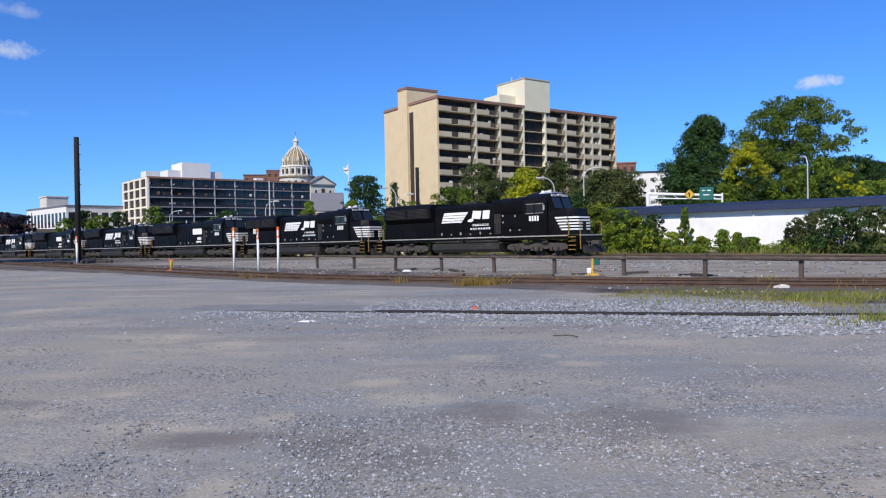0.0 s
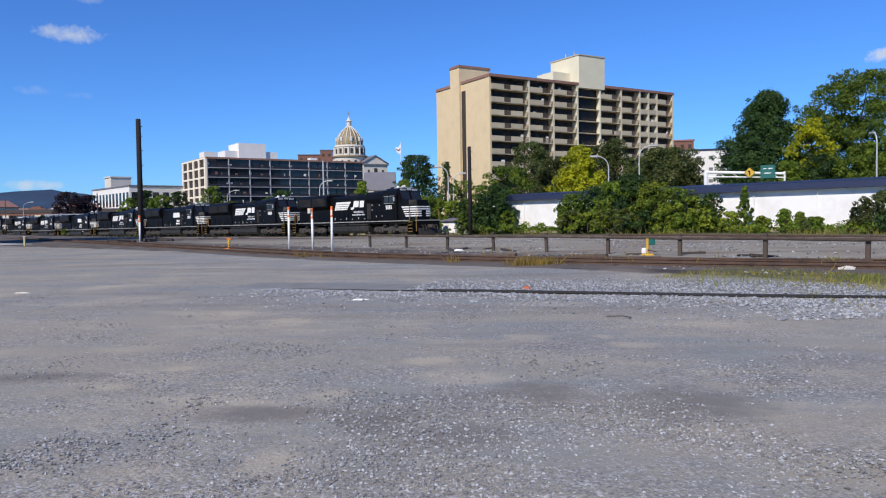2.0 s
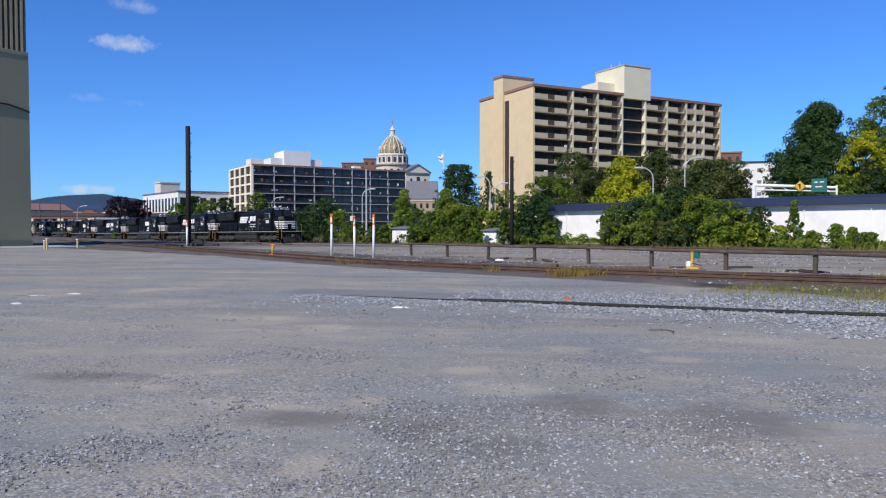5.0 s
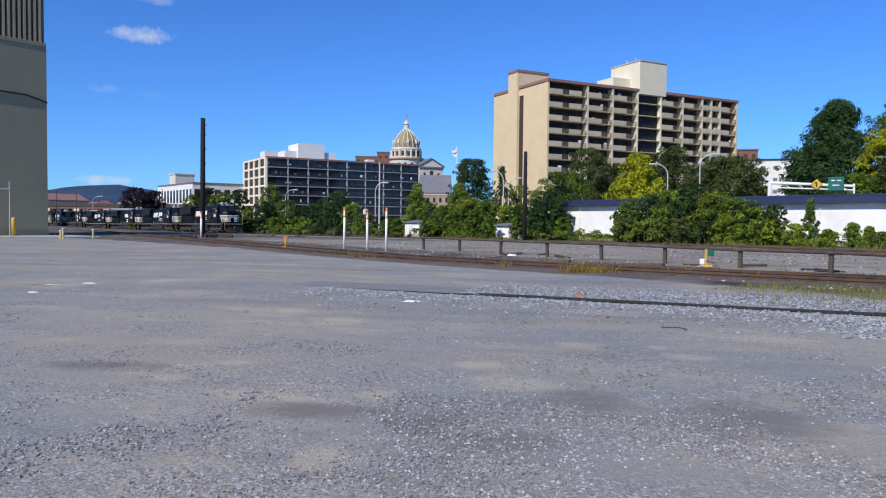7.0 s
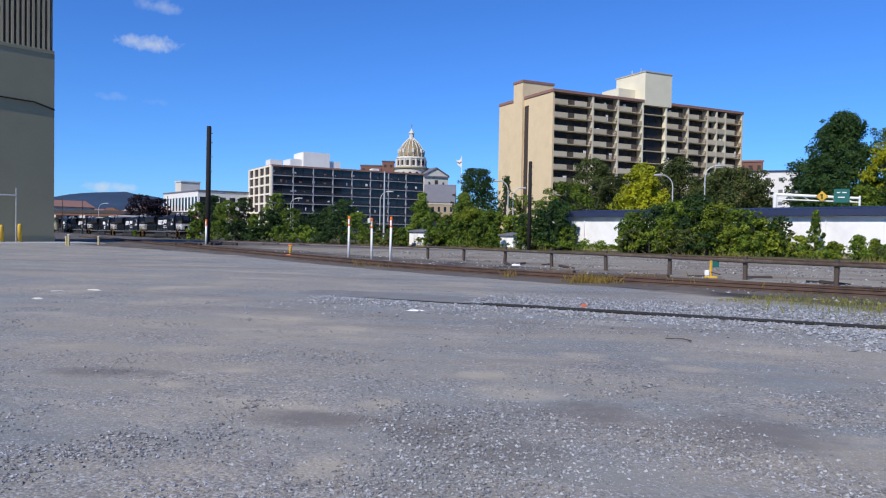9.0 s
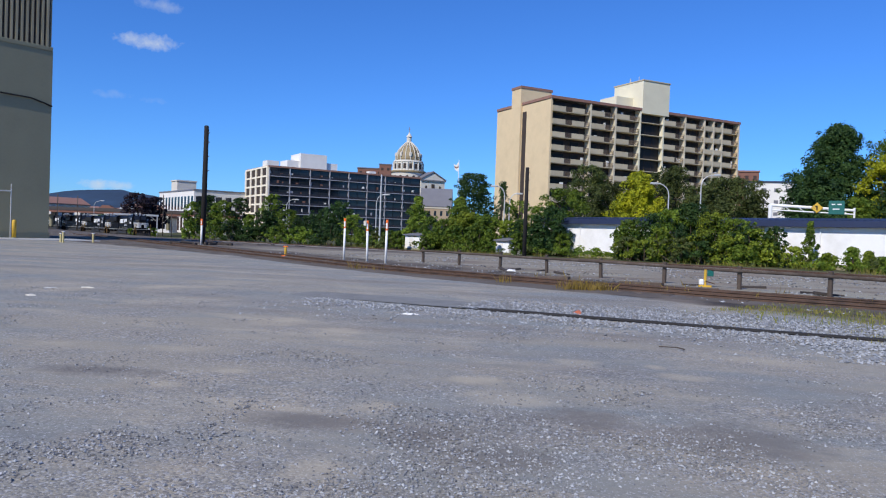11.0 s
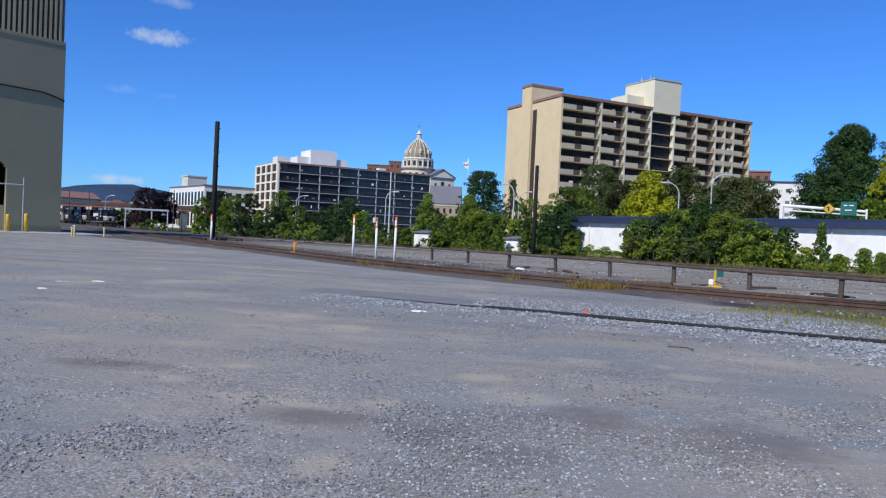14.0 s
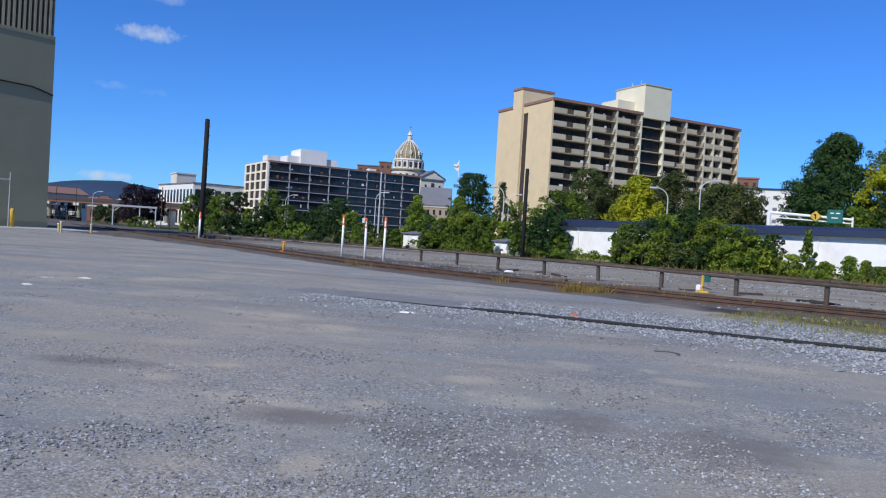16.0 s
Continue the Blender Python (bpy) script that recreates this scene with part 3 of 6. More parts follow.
tagged(part("asphalt_strip", strip, M["patch"]), "dark asphalt patch along the sunken rail", "pavement", kind="structure")


# ---------------------------------------------------------------- locomotives
def side_frame(c, s):
    """One cast truck side: a beam that dips between three axles, with pedestals round each."""
    top = [(c - 2.75, 0.72), (c - 2.45, 0.9), (c - 1.3, 0.94), (c - 0.9, 0.84), (c - 0.4, 0.84), (c, 0.94), (c + 0.4, 0.84), (c + 0.9, 0.84), (c + 1.3, 0.94), (c + 2.45, 0.9), (c + 2.75, 0.72)]
    low = [(c + 2.75, 0.5), (c + 2.3, 0.42), (c + 2.1, 0.62), (c + 1.3, 0.62), (c + 1.1, 0.5), (c + 0.65, 0.5), (c + 0.45, 0.62), (c - 0.45, 0.62), (c - 0.65, 0.5), (c - 1.1, 0.5), (c - 1.3, 0.62), (c - 2.1, 0.62), (c - 2.3, 0.42), (c - 2.75, 0.5)]
    return prism(top + low, s * 1.2 - 0.09, s * 1.2 + 0.09, "y")


def build_loco(plate=False):
    """A six-axle road locomotive, nose towards +x, standing on z = 0 (rail top)."""
    L = thing("locomotive", Matrix.Identity(4), "black diesel locomotive with white markings on the main line", "locomotive", "locomotives of the train")
    part("underframe", B((-10.7, 10.2, -1.4, 1.4, 1.18, 1.45), (-10.9, -10.6, -1.5, 1.5, 0.75, 1.5), bevel=0.03), M["black"], L)
    for s in (-1, 1):
        part("sill_stripe", B((-10.6, 9.4, s * 1.475 - 0.02, s * 1.475 + 0.02, 1.41, 1.49)), M["sill"], L, "dirty white sill stripe")
    # long hood with chamfered top
    w, z0, z1 = 0.92, 1.52, 4.24
    part("hood", prism([(-w, z0), (w, z0), (w, z1 - 0.25), (w - 0.3, z1), (-w + 0.3, z1), (-w, z1 - 0.25)], -4.3, 5.4, "x"), M["black"], L)
    rad = prism([(-1.0, z0), (1.0, z0), (1.05, 2.85), (1.46, 3.2), (1.46, 4.12), (1.15, 4.42), (-1.15, 4.42), (-1.46, 4.12), (-1.46, 3.2), (-1.05, 2.85)], -10.1, -4.3, "x")
    radiator = part("radiator_housing", rad, M["black"], L)
    part("hood_end", prism([(-1.0, z0), (1.0, z0), (0.95, 3.9), (0.6, 4.2), (-0.6, 4.2), (-0.95, 3.9)], -10.5, -10.1, "x"), M["black"], L)
    for s in (-1, 1):
        for x0, x1 in ((-9.8, -7.3), (-7.1, -4.6)):
            for i in range(7):
                part("louvre", B((x0, x1, s * 1.465 - 0.025, s * 1.465 + 0.025, 3.3 + i * 0.115, 3.36 + i * 0.115)), M["under"], radiator)
        for i in range(6):
            part("hood_door", B((-9.7 + i * 0.86, -8.95 + i * 0.86, s * 1.02 - 0.02, s * 1.02 + 0.02, 1.68, 2.75), bevel=0.006), M["black"], radiator)
    part("dynamic_brake_housing", prism([(-1.02, 3.35), (1.02, 3.35), (1.1, 3.7), (1.08, 4.2), (0.75, 4.45), (-0.75, 4.45), (-1.08, 4.2), (-1.1, 3.7)], 2.2, 5.38, "x"), M["black"], L)
    for x in (-9.0, -7.6, -6.2):
        part("roof_fan", rods(((x, 0, 4.4), (x, 0, 4.52), 0.62, 0.58), seg=16), M["under"], L)
    for x in (3.0, 4.5):
        part("roof_fan", rods(((x, 0, 4.44), (x, 0, 4.54), 0.55, 0.5), seg=16), M["under"], L)
    part("exhaust_stack", B((-1.6, -0.2, -0.35, 0.35, 4.2, 4.46), bevel=0.05), M["under"], L)
    for i in range(12):
        for s in (-1, 1):
            part("hood_door", B((-4.2 + i * 0.8, -3.5 + i * 0.8, s * 0.93 - 0.015, s * 0.93 + 0.015, 1.65, 3.2), bevel=0.006), M["black"], L)
    # wide-nosed cab
    cabp = [(-1.5, 1.52), (1.5, 1.52), (1.5, 3.9), (1.28, 4.42), (0.75, 4.66), (-0.75, 4.66), (-1.28, 4.42), (-1.5, 3.9)]
    cab = part("cab", prism(cabp, 5.4, 7.6, "x"), M["black"], L)
    brow = prism([(7.6, 3.3), (8.15, 3.3), (7.72, 4.42), (7.6, 4.6)], -1.32, 1.32, "y")
    part("cab_front", brow, M["black"], cab)
    # pale cap on the black cab: the sunlit top is put into its colour
    part("cab_roof", prism([(-0.78, 4.645), (0.78, 4.645), (0.68, 4.73), (-0.68, 4.73)], 6.4, 7.55, "x"), M["roofgrey"], cab, "pale cab roof with its sun glare painted in")
    part("air_conditioner", B((5.5, 6.25, -0.5, 0.5, 4.64, 4.82), bevel=0.05), M["under"], cab)
    for s in (-1, 1):
        for x0, x1 in ((5.75, 6.4), (6.55, 7.25)):
            part("side_window", B((x0, x1, s * 1.5 - 0.02, s * 1.5 + 0.02, 3.2, 3.85), bevel=0.01), M["glass"], cab)
            for z in (3.16, 3.85):
                part("window_frame", B((x0 - 0.05, x1 + 0.05, s * 1.505 - 0.02, s * 1.505 + 0.02, z, z + 0.04)), M["sill"], cab)
        screen = prism([(8.10, 3.48), (8.135, 3.49), (7.82, 4.30), (7.785, 4.29)], s * 0.66 - 0.52, s * 0.66 + 0.52, "y")
        part("windscreen", screen, M["glass"], cab)
        part("mirror", B((7.4, 7.48, s * 1.66 - 0.09, s * 1.66 + 0.09, 3.35, 3.75), bevel=0.02), M["steel"], cab)
        part("number_board", B((7.68, 7.8, s * 0.75 - 0.3, s * 0.75 + 0.3, 4.38, 4.56)), M["roofgrey"], cab, "pale number board")
    part("headlight", rods(((7.65, -0.13, 4.5), (7.86, -0.13, 4.5), 0.11), ((7.65, 0.13, 4.5), (7.86, 0.13, 4.5), 0.11)), M["steel"], cab)
    part("horn", rods(((6.2, 0.35, 4.86), (6.75, 0.35, 4.9), 0.04, 0.10), ((6.3, 0.35, 4.7), (6.3, 0.35, 4.88), 0.03)), M["white"], cab)
    part("antenna_dome", lathe([(0.16, 4.72), (0.16, 4.82), (0.08, 4.9)], 10), M["white"], cab).location = (6.5, -0.35, 0)
    # nose, nearly as wide as the cab, its front corners cut off
    nose = bmesh.new()
    plan = [(7.6, -1.36), (9.3, -1.3), (9.85, -0.75), (9.85, 0.75), (9.3, 1.3), (7.6, 1.36)]
    ring = [[nose.verts.new((x - (0.0 if z < 2.5 else 0.22 * (z - 2.5)) * (x > 8), y * (1.0 if z < 3 else 0.93), z)) for x, y in plan] for z in (1.52, 2.95, 3.42)]
    for p, q in zip(ring, ring[1:]):
        for i in range(6):
            nose.faces.new((p[i], p[(i + 1) % 6], q[(i + 1) % 6], q[i]))
    nose.faces.new(ring[0][::-1])
    nose.faces.new(ring[-1])
    bmesh.ops.recalc_face_normals(nose, faces=nose.faces)
    n_ob = part("nose", nose, M["black"], L)
    for i in range(5):
        z = 1.84 + i * 0.215
        back = 0.1 * max(0.0, z - 2.5)
        for s in (-1, 1):
            part("nose_stripe", prism([(8.75 - i * 0.13, z), (9.28 - back, z), (9.28 - back, z + 0.115), (8.68 - i * 0.13, z + 0.115)], s * 1.335 - 0.02, s * 1.335 + 0.02, "y"), M["white"], n_ob, "white nose stripe")
            o = part("nose_stripe", B((-0.37, 0.37, -0.02, 0.02, z, z + 0.115)), M["white"], n_ob, "white nose stripe")
            o.matrix_basis = pose(9.59 - back, s * 1.035, 0, 0, 0, s * -45)
        for y0, y1 in ((-0.74, -0.3), (0.3, 0.74)) if i < 3 else ((-0.74, 0.74),):
            part("nose_stripe", B((9.84 - back, 9.88 - back, y0, y1, z, z + 0.115)), M["white"], n_ob, "white nose stripe")
    # side emblem: white slanted panel with lines, solid shapes and bars of lettering
    for s in (-1, 1):
        y = s * 0.965

        def panel(name, pts, lab=""):
            return part(name, prism(pts, y - 0.012, y + 0.012, "y"), M["white"], L, lab)
        if plate:
            panel("owner_plate", [(-0.2, 2.85), (2.0, 2.85), (2.0, 3.55), (-0.2, 3.55)], "pale lettered panel")
            panel("lettering_bar", [(0.9, 2.2), (1.9, 2.2), (1.9, 2.5), (0.9, 2.5)])
            panel("lettering_bar", [(0.6, 1.85), (1.9, 1.85), (1.9, 2.05), (0.6, 2.05)])
        else:
            panel("emblem_flag", [(-3.5, 2.75), (-1.25, 2.75), (-0.5, 3.6), (-3.15, 3.6)], "white slanted emblem")
            panel("emblem_tail", [(-0.6, 2.78), (-0.2, 2.74), (0.1, 2.9), (-0.1, 3.05), (-0.45, 2.98)])
            panel("emblem_block", [(-0.15, 3.02), (0.75, 2.98), (0.92, 3.62), (0.02, 3.66)])
            panel("emblem_block", [(0.98, 2.96), (1.68, 2.96), (1.78, 3.64), (1.08, 3.64)])
            for k in range(7):
                panel("lettering_bar", [(-0.05 + k * 0.25, 2.42), (0.12 + k * 0.25, 2.42), (0.12 + k * 0.25, 2.58), (-0.05 + k * 0.25, 2.58)])
            for k in range(8):
                panel("lettering_bar", [(-0.3 + k * 0.27, 2.1), (-0.12 + k * 0.27, 2.1), (-0.12 + k * 0.27, 2.27), (-0.3 + k * 0.27, 2.27)])
            for i in range(3):
                part("emblem_line", prism([(-3.42 + 0.09 * i, 2.9 + i * 0.22), (-1.1 + 0.19 * i, 2.9 + i * 0.22), (-1.07 + 0.19 * i, 2.935 + i * 0.22), (-3.40 + 0.09 * i, 2.935 + i * 0.22)], s * 0.98 - 0.008, s * 0.98 + 0.008, "y"), M["black"], L)
        for i in range(4):
            part("number_bar", B((6.0 + i * 0.24, 6.15 + i * 0.24, s * 1.515 - 0.012, s * 1.515 + 0.012, 2.6, 2.98)), M["white"], cab)
        for i in range(7):
            part("hood_label", B((-4.6 + i * 1.05, -4.45 + i * 1.05, s * 0.955 - 0.012, s * 0.955 + 0.012, 1.72, 1.72 + 0.1 + 0.12 * (i % 2))), M["sill"], L)
        for x, z in ((3.0, 3.05), (3.0, 2.55), (4.2, 3.0), (4.6, 1.9), (3.7, 1.9)):
            part("hood_label", B((x, x + 0.13, s * 0.955 - 0.012, s * 0.955 + 0.012, z, z + 0.14)), M["sill"], L)
        part("recessed_door", B((2.2, 2.85, s * 0.945 - 0.02, s * 0.945 + 0.02, 1.7, 3.3), bevel=0.01), M["under"], L)
    # walkway rails, end platforms, steps
    for s in (-1, 1):
        part("handrail", rods(((-10.5, s * 1.42, 2.5), (5.3, s * 1.42, 2.5), 0.022), *[((-10.5 + i * 1.88, s * 1.42, 1.45), (-10.5 + i * 1.88, s * 1.42, 2.5), 0.02) for i in range(9)], seg=6), M["black"], L)
        for x in (9.45, 10.4, -10.2, -10.75):
            part("grab_rail", pipe([(x, s * 1.46, 0.45), (x, s * 1.46, 2.25), (x - 0.08, s * 1.46, 2.42), (x - 0.28, s * 1.44, 2.45)], 0.04, 6), M["steps"], L, "yellow grab rail")
        for x in (9.9, -10.45):
            for i in range(4):
                part("step", B((x - 0.3, x + 0.3, s * 1.5 - 0.3, s * 1.5 + 0.02, 0.4 + i * 0.3, 0.46 + i * 0.3), bevel=0.01), M["steps"], L, "worn yellow step")
            part("step_side", B((x - 0.36, x - 0.31, s * 1.5 - 0.3, s * 1.5 + 0.03, 0.36, 1.45), (x + 0.31, x + 0.36, s * 1.5 - 0.3, s * 1.5 + 0.03, 0.36, 1.45)), M["black"], L)
    part("platform", B((8.0, 10.5, -1.45, 1.45, 1.32, 1.46), bevel=0.02), M["black"], L)
    part("front_sill", B((10.3, 10.5, -1.48, -1.455, 1.40, 1.5), (10.49, 10.52, -1.4, 1.4, 1.40, 1.5)), M["sill"], L)
    part("pilot", B((10.25, 10.5, -1.4, 1.4, 0.62, 1.32), bevel=0.03), M["black"], L)
    part("snow_plow", prism([(10.4, 0.75), (10.55, 0.75), (10.95, 0.16), (10.55, 0.16)], -1.3, 1.3, "y"), M["under"], L)
    for y in (-0.9, -0.55, 0.55, 0.9):
        part("brake_hose", pipe([(10.5, y, 1.0), (10.72, y, 0.95), (10.78, y, 0.6)], 0.035, 6), M["bogie"], L)
    for x0, x1 in ((10.45, 11.1), (-11.4, -10.8)):
        part("coupler", B((x0, x1, -0.14, 0.14, 0.75, 1.05), bevel=0.03), M["bogie"], L)
    # fuel tank and air reservoirs
    tank = prism([(-1.42, 0.55), (-1.1, 0.26), (1.1, 0.26), (1.42, 0.55), (1.42, 0.92), (1.3, 1.02), (-1.3, 1.02), (-1.42, 0.92)], -4.2, 3.0, "x")
    part("fuel_tank", tank, M["tank"], L, "dusty grey-black fuel tank")
    for s in (-1, 1):
        part("air_reservoir", rods(((-3.9, s * 1.24, 1.2), (-0.8, s * 1.24, 1.2), 0.17), ((-0.5, s * 1.24, 1.2), (2.9, s * 1.24, 1.2), 0.17), seg=12), M["tank"], L)
        part("filler_cap", rods(((-1.25, s * 1.3, 1.05), (-1.25, s * 1.45, 1.2), 0.09), seg=8), M["bogie"], L)
    # trucks
    for c in (-7.6, 6.45):
        truck = part("truck", B((c - 0.5, c + 0.5, -1.1, 1.1, 0.75, 1.15), (c - 2.6, c - 2.3, -1.1, 1.1, 0.5, 0.8), (c + 2.3, c + 2.6, -1.1, 1.1, 0.5, 0.8), bevel=0.03), M["under"], L)
        for s in (-1, 1):
            part("side_frame", side_frame(c, s), M["bogie"], truck)
            for e in (-0.86, 0.86):
                part("brake_cylinder", rods(((c + e - 0.2, s * 1.34, 0.98), (c + e + 0.25, s * 1.34, 0.98), 0.13), seg=10), M["under"], truck)
            for e in (-2.5, 2.5):
                part("sand_pipe", pipe([(c + e, s * 1.2, 1.2), (c + e * 1.03, s * 1.25, 0.7), (c + e * 0.96, s * 1.1, 0.2)], 0.03, 6), M["bogie"], truck)
            for k in (-1, 0, 1):
                x = c + k * 1.72
                part("axle_box", rods(((x, s * 1.12, 0.53), (x, s * 1.36, 0.53), 0.25, 0.21), ((x, s * 1.36, 0.53), (x, s * 1.40, 0.53), 0.12), seg=12), M["bogie"], truck)
                for e in (-0.42, 0.42):
                    part("spring", rods(((x + e, s * 1.26, 0.42), (x + e, s * 1.26, 0.74), 0.10), ((x + e, s * 1.26, 0.36), (x + e, s * 1.26, 0.42), 0.14), seg=8), M["bogie"], truck)
        for k in (-1, 0, 1):
            wheel = rods(((0, -0.80, 0), (0, -0.68, 0), 0.53, 0.53), ((0, 0.68, 0), (0, 0.80, 0), 0.53, 0.53), ((0, -0.82, 0), (0, 0.82, 0), 0.10), seg=20)
            for q in range(4):
                box(wheel, -0.05 + 0.3 * math.cos(q * 1.571), 0.05 + 0.3 * math.cos(q * 1.571), -0.83, -0.79, -0.05 + 0.3 * math.sin(q * 1.571), 0.05 + 0.3 * math.sin(q * 1.571))
            part("wheelset", wheel, M["under"], L).location = (c + k * 1.72, 0, 0.53)
    return L


TRAIN_SPEED = 11.65
LOCO_PITCH = 22.7
loco_first = build_loco()
LOCOS = [loco_first]
loco_plated = build_loco(True)
LOCOS += [copy_thing(loco_first, Matrix.Identity(4)), loco_plated]
for i in range(3, 9):
    LOCOS.append(copy_thing(loco_plated if i in (4, 7) else loco_first, Matrix.Identity(4)))
for i in range(9):
    if LOCOS[i].name != loco_first.name:
        tagged(LOCOS[i], "black diesel locomotive with a pale lettered panel" if i in (2, 4, 7) else "black diesel locomotive with a white slanted emblem")
tagged(loco_first, "black diesel locomotive leading the train, white nose stripes", "locomotive")


def loco_pose(i, t):
    """Locomotive i backs away along the main line."""
    p = along(i * LOCO_PITCH + TRAIN_SPEED * t + 11.4, 0, RAIL_TOP)
    return Matrix.Translation(p) @ pose(0, 0, 0, 0, 0, TRACK_ANGLE + 180) @ pose(0, 0, 0, 0, -0.487, 0)


# ---------------------------------------------------------------- apartment tower
def build_tower():
    """Corner, facade along local x, depth along local y."""
    T = thing("apartment_building", pose(-1.4, 160.0, 0, 0, 0, 35.3), "tall tan brick apartment tower with rows of balconies", "building")
    W, D, H, FL = 58.0, 22.8, 32.6, 2.85
    part("wall", B((0, W, 1.6, D, 0, H - 0.4), (0.003, 0.45, 0.0, 1.6, 0, H - 0.3), (W - 0.45, W, 0, 1.6, 0, H - 0.3)), M["tan"], T, "plain tan brick end wall")
    part("roof_coping", B((-0.15, W + 0.15, -0.25, 0.3, H - 0.35, H + 0.25), (-0.2, 0.3, 0.3, D, H - 0.35, H + 0.25), (0.3, W, D - 0.4, D + 0.1, H - 0.35, H + 0.2)), M["coping"], T, "reddish brown roof edge")
    part("roof", B((0.3, W, 0.3, D - 0.4, H - 0.39, H - 0.1)), M["slate"], T)
    cols = [0.2, 10.85, 18.0, 25.3, 32.5, 39.5, 45.9, 49.0, 52.0, 57.8]
    for c in cols:
        part("column", B((c - 0.22, c + 0.22, -0.12 if c > 1 else -0.02, 1.62, 0, H - 0.36)), M["cream" if c in (25.3, 32.5) else ("tan" if c < 1 else "column")], T)
    floors = 11
    rng = random.Random(4)
    for f in range(floors):
        z = 1.2 + f * FL
        for b in range(9):
            x0, x1 = cols[b] + 0.28, cols[b + 1] - 0.28
            part("balcony_slab", B((x0, x1, -0.05, 1.6, z - 0.16, z)), M["parapet"], T)
            if b == 3:
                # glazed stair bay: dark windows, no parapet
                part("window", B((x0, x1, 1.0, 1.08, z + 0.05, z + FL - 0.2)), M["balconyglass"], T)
                for mx in (2.1, 4.3):
                    part("mullion", B((x0 + mx, x0 + mx + 0.1, 0.95, 1.1, z, z + FL - 0.16)), M["recess"], T)
                continue
            # back wall and panes carry the balcony's shade in their colour
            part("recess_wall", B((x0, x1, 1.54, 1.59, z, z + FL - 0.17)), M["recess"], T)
            wide = x1 - x0
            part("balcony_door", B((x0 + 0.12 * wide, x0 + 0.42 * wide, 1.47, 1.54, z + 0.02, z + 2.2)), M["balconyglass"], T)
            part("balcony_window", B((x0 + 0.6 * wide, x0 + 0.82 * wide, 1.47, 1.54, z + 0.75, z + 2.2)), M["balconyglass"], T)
            solid = 0.55 if wide > 4 else 1.0
            segs = [(x0, x0 + wide * solid)] if wide < 8 else [(x0, x0 + 0.34 * wide), (x0 + 0.52 * wide, x0 + 0.85 * wide)]
            opens = [(x0 + wide * solid, x1)] if wide < 8 else [(x0 + 0.34 * wide, x0 + 0.52 * wide), (x0 + 0.85 * wide, x1)]
            for a, e in segs:
                part("balcony_parapet", B((a, e, -0.1, 0.03, z - 0.02, z + 1.08)), M["parapet"], T)
            for a, e in opens:
                if e - a < 0.3:
                    continue
                part("balcony_railing", pierced(a, e, z + 0.1, z + 1.07, -0.06, 0.0), M["railing"], T)
            if rng.random() < 0.5:
                xx = rng.uniform(x0 + 0.5, x1 - 1)
                part("balcony_screen", B((xx, xx + rng.uniform(0.3, 0.9), 0.5, 0.7, z, z + rng.uniform(0.9, 1.7))), M["plaster"], T)
    # stair shaft on the end wall, with a slit of windows
    part("stair_shaft", B((-0.55, 0.0, 11.4, 15.4, 0, 36.2)), M["tan"], T)
    part("shaft_coping", B((-0.7, 8.2, 11.25, 15.5, 36.2, 36.75)), M["coping"], T)
    part("shaft_head", B((0.0, 8.0, 11.4, 15.4, H - 0.1, 36.2)), M["tan"], T)
    part("slit_window", B((-0.08, 0.02, 9.6, 11.2, 2, H - 2.0)), M["recess"], T, "dark slit of stair windows")
    # penthouse flush with the facade
    part("penthouse", B((25.6, 33.8, -0.3, 10.0, H - 0.9, 39.3)), M["cream"], T, "cream lift penthouse on the roof")
    part("penthouse_step", B((20.5, 25.6, 3.0, 9.0, H - 0.1, 35.6)), M["cream"], T)
    part("penthouse_coping", B((25.45, 33.95, -0.45, 10.15, 39.3, 39.55)), M["parapet"], T)
    part("roof_vent", B((42.0, 50.0, 3, 7, H - 0.1, H + 1.05)), M["coping"], T)
    part("antenna", rods(((28, 4, 39.5), (28, 4, 41.2), 0.08), ((26.2, 5, 39.5), (26.2, 5, 40.6), 0.15)), M["steel"], T)


build_tower()


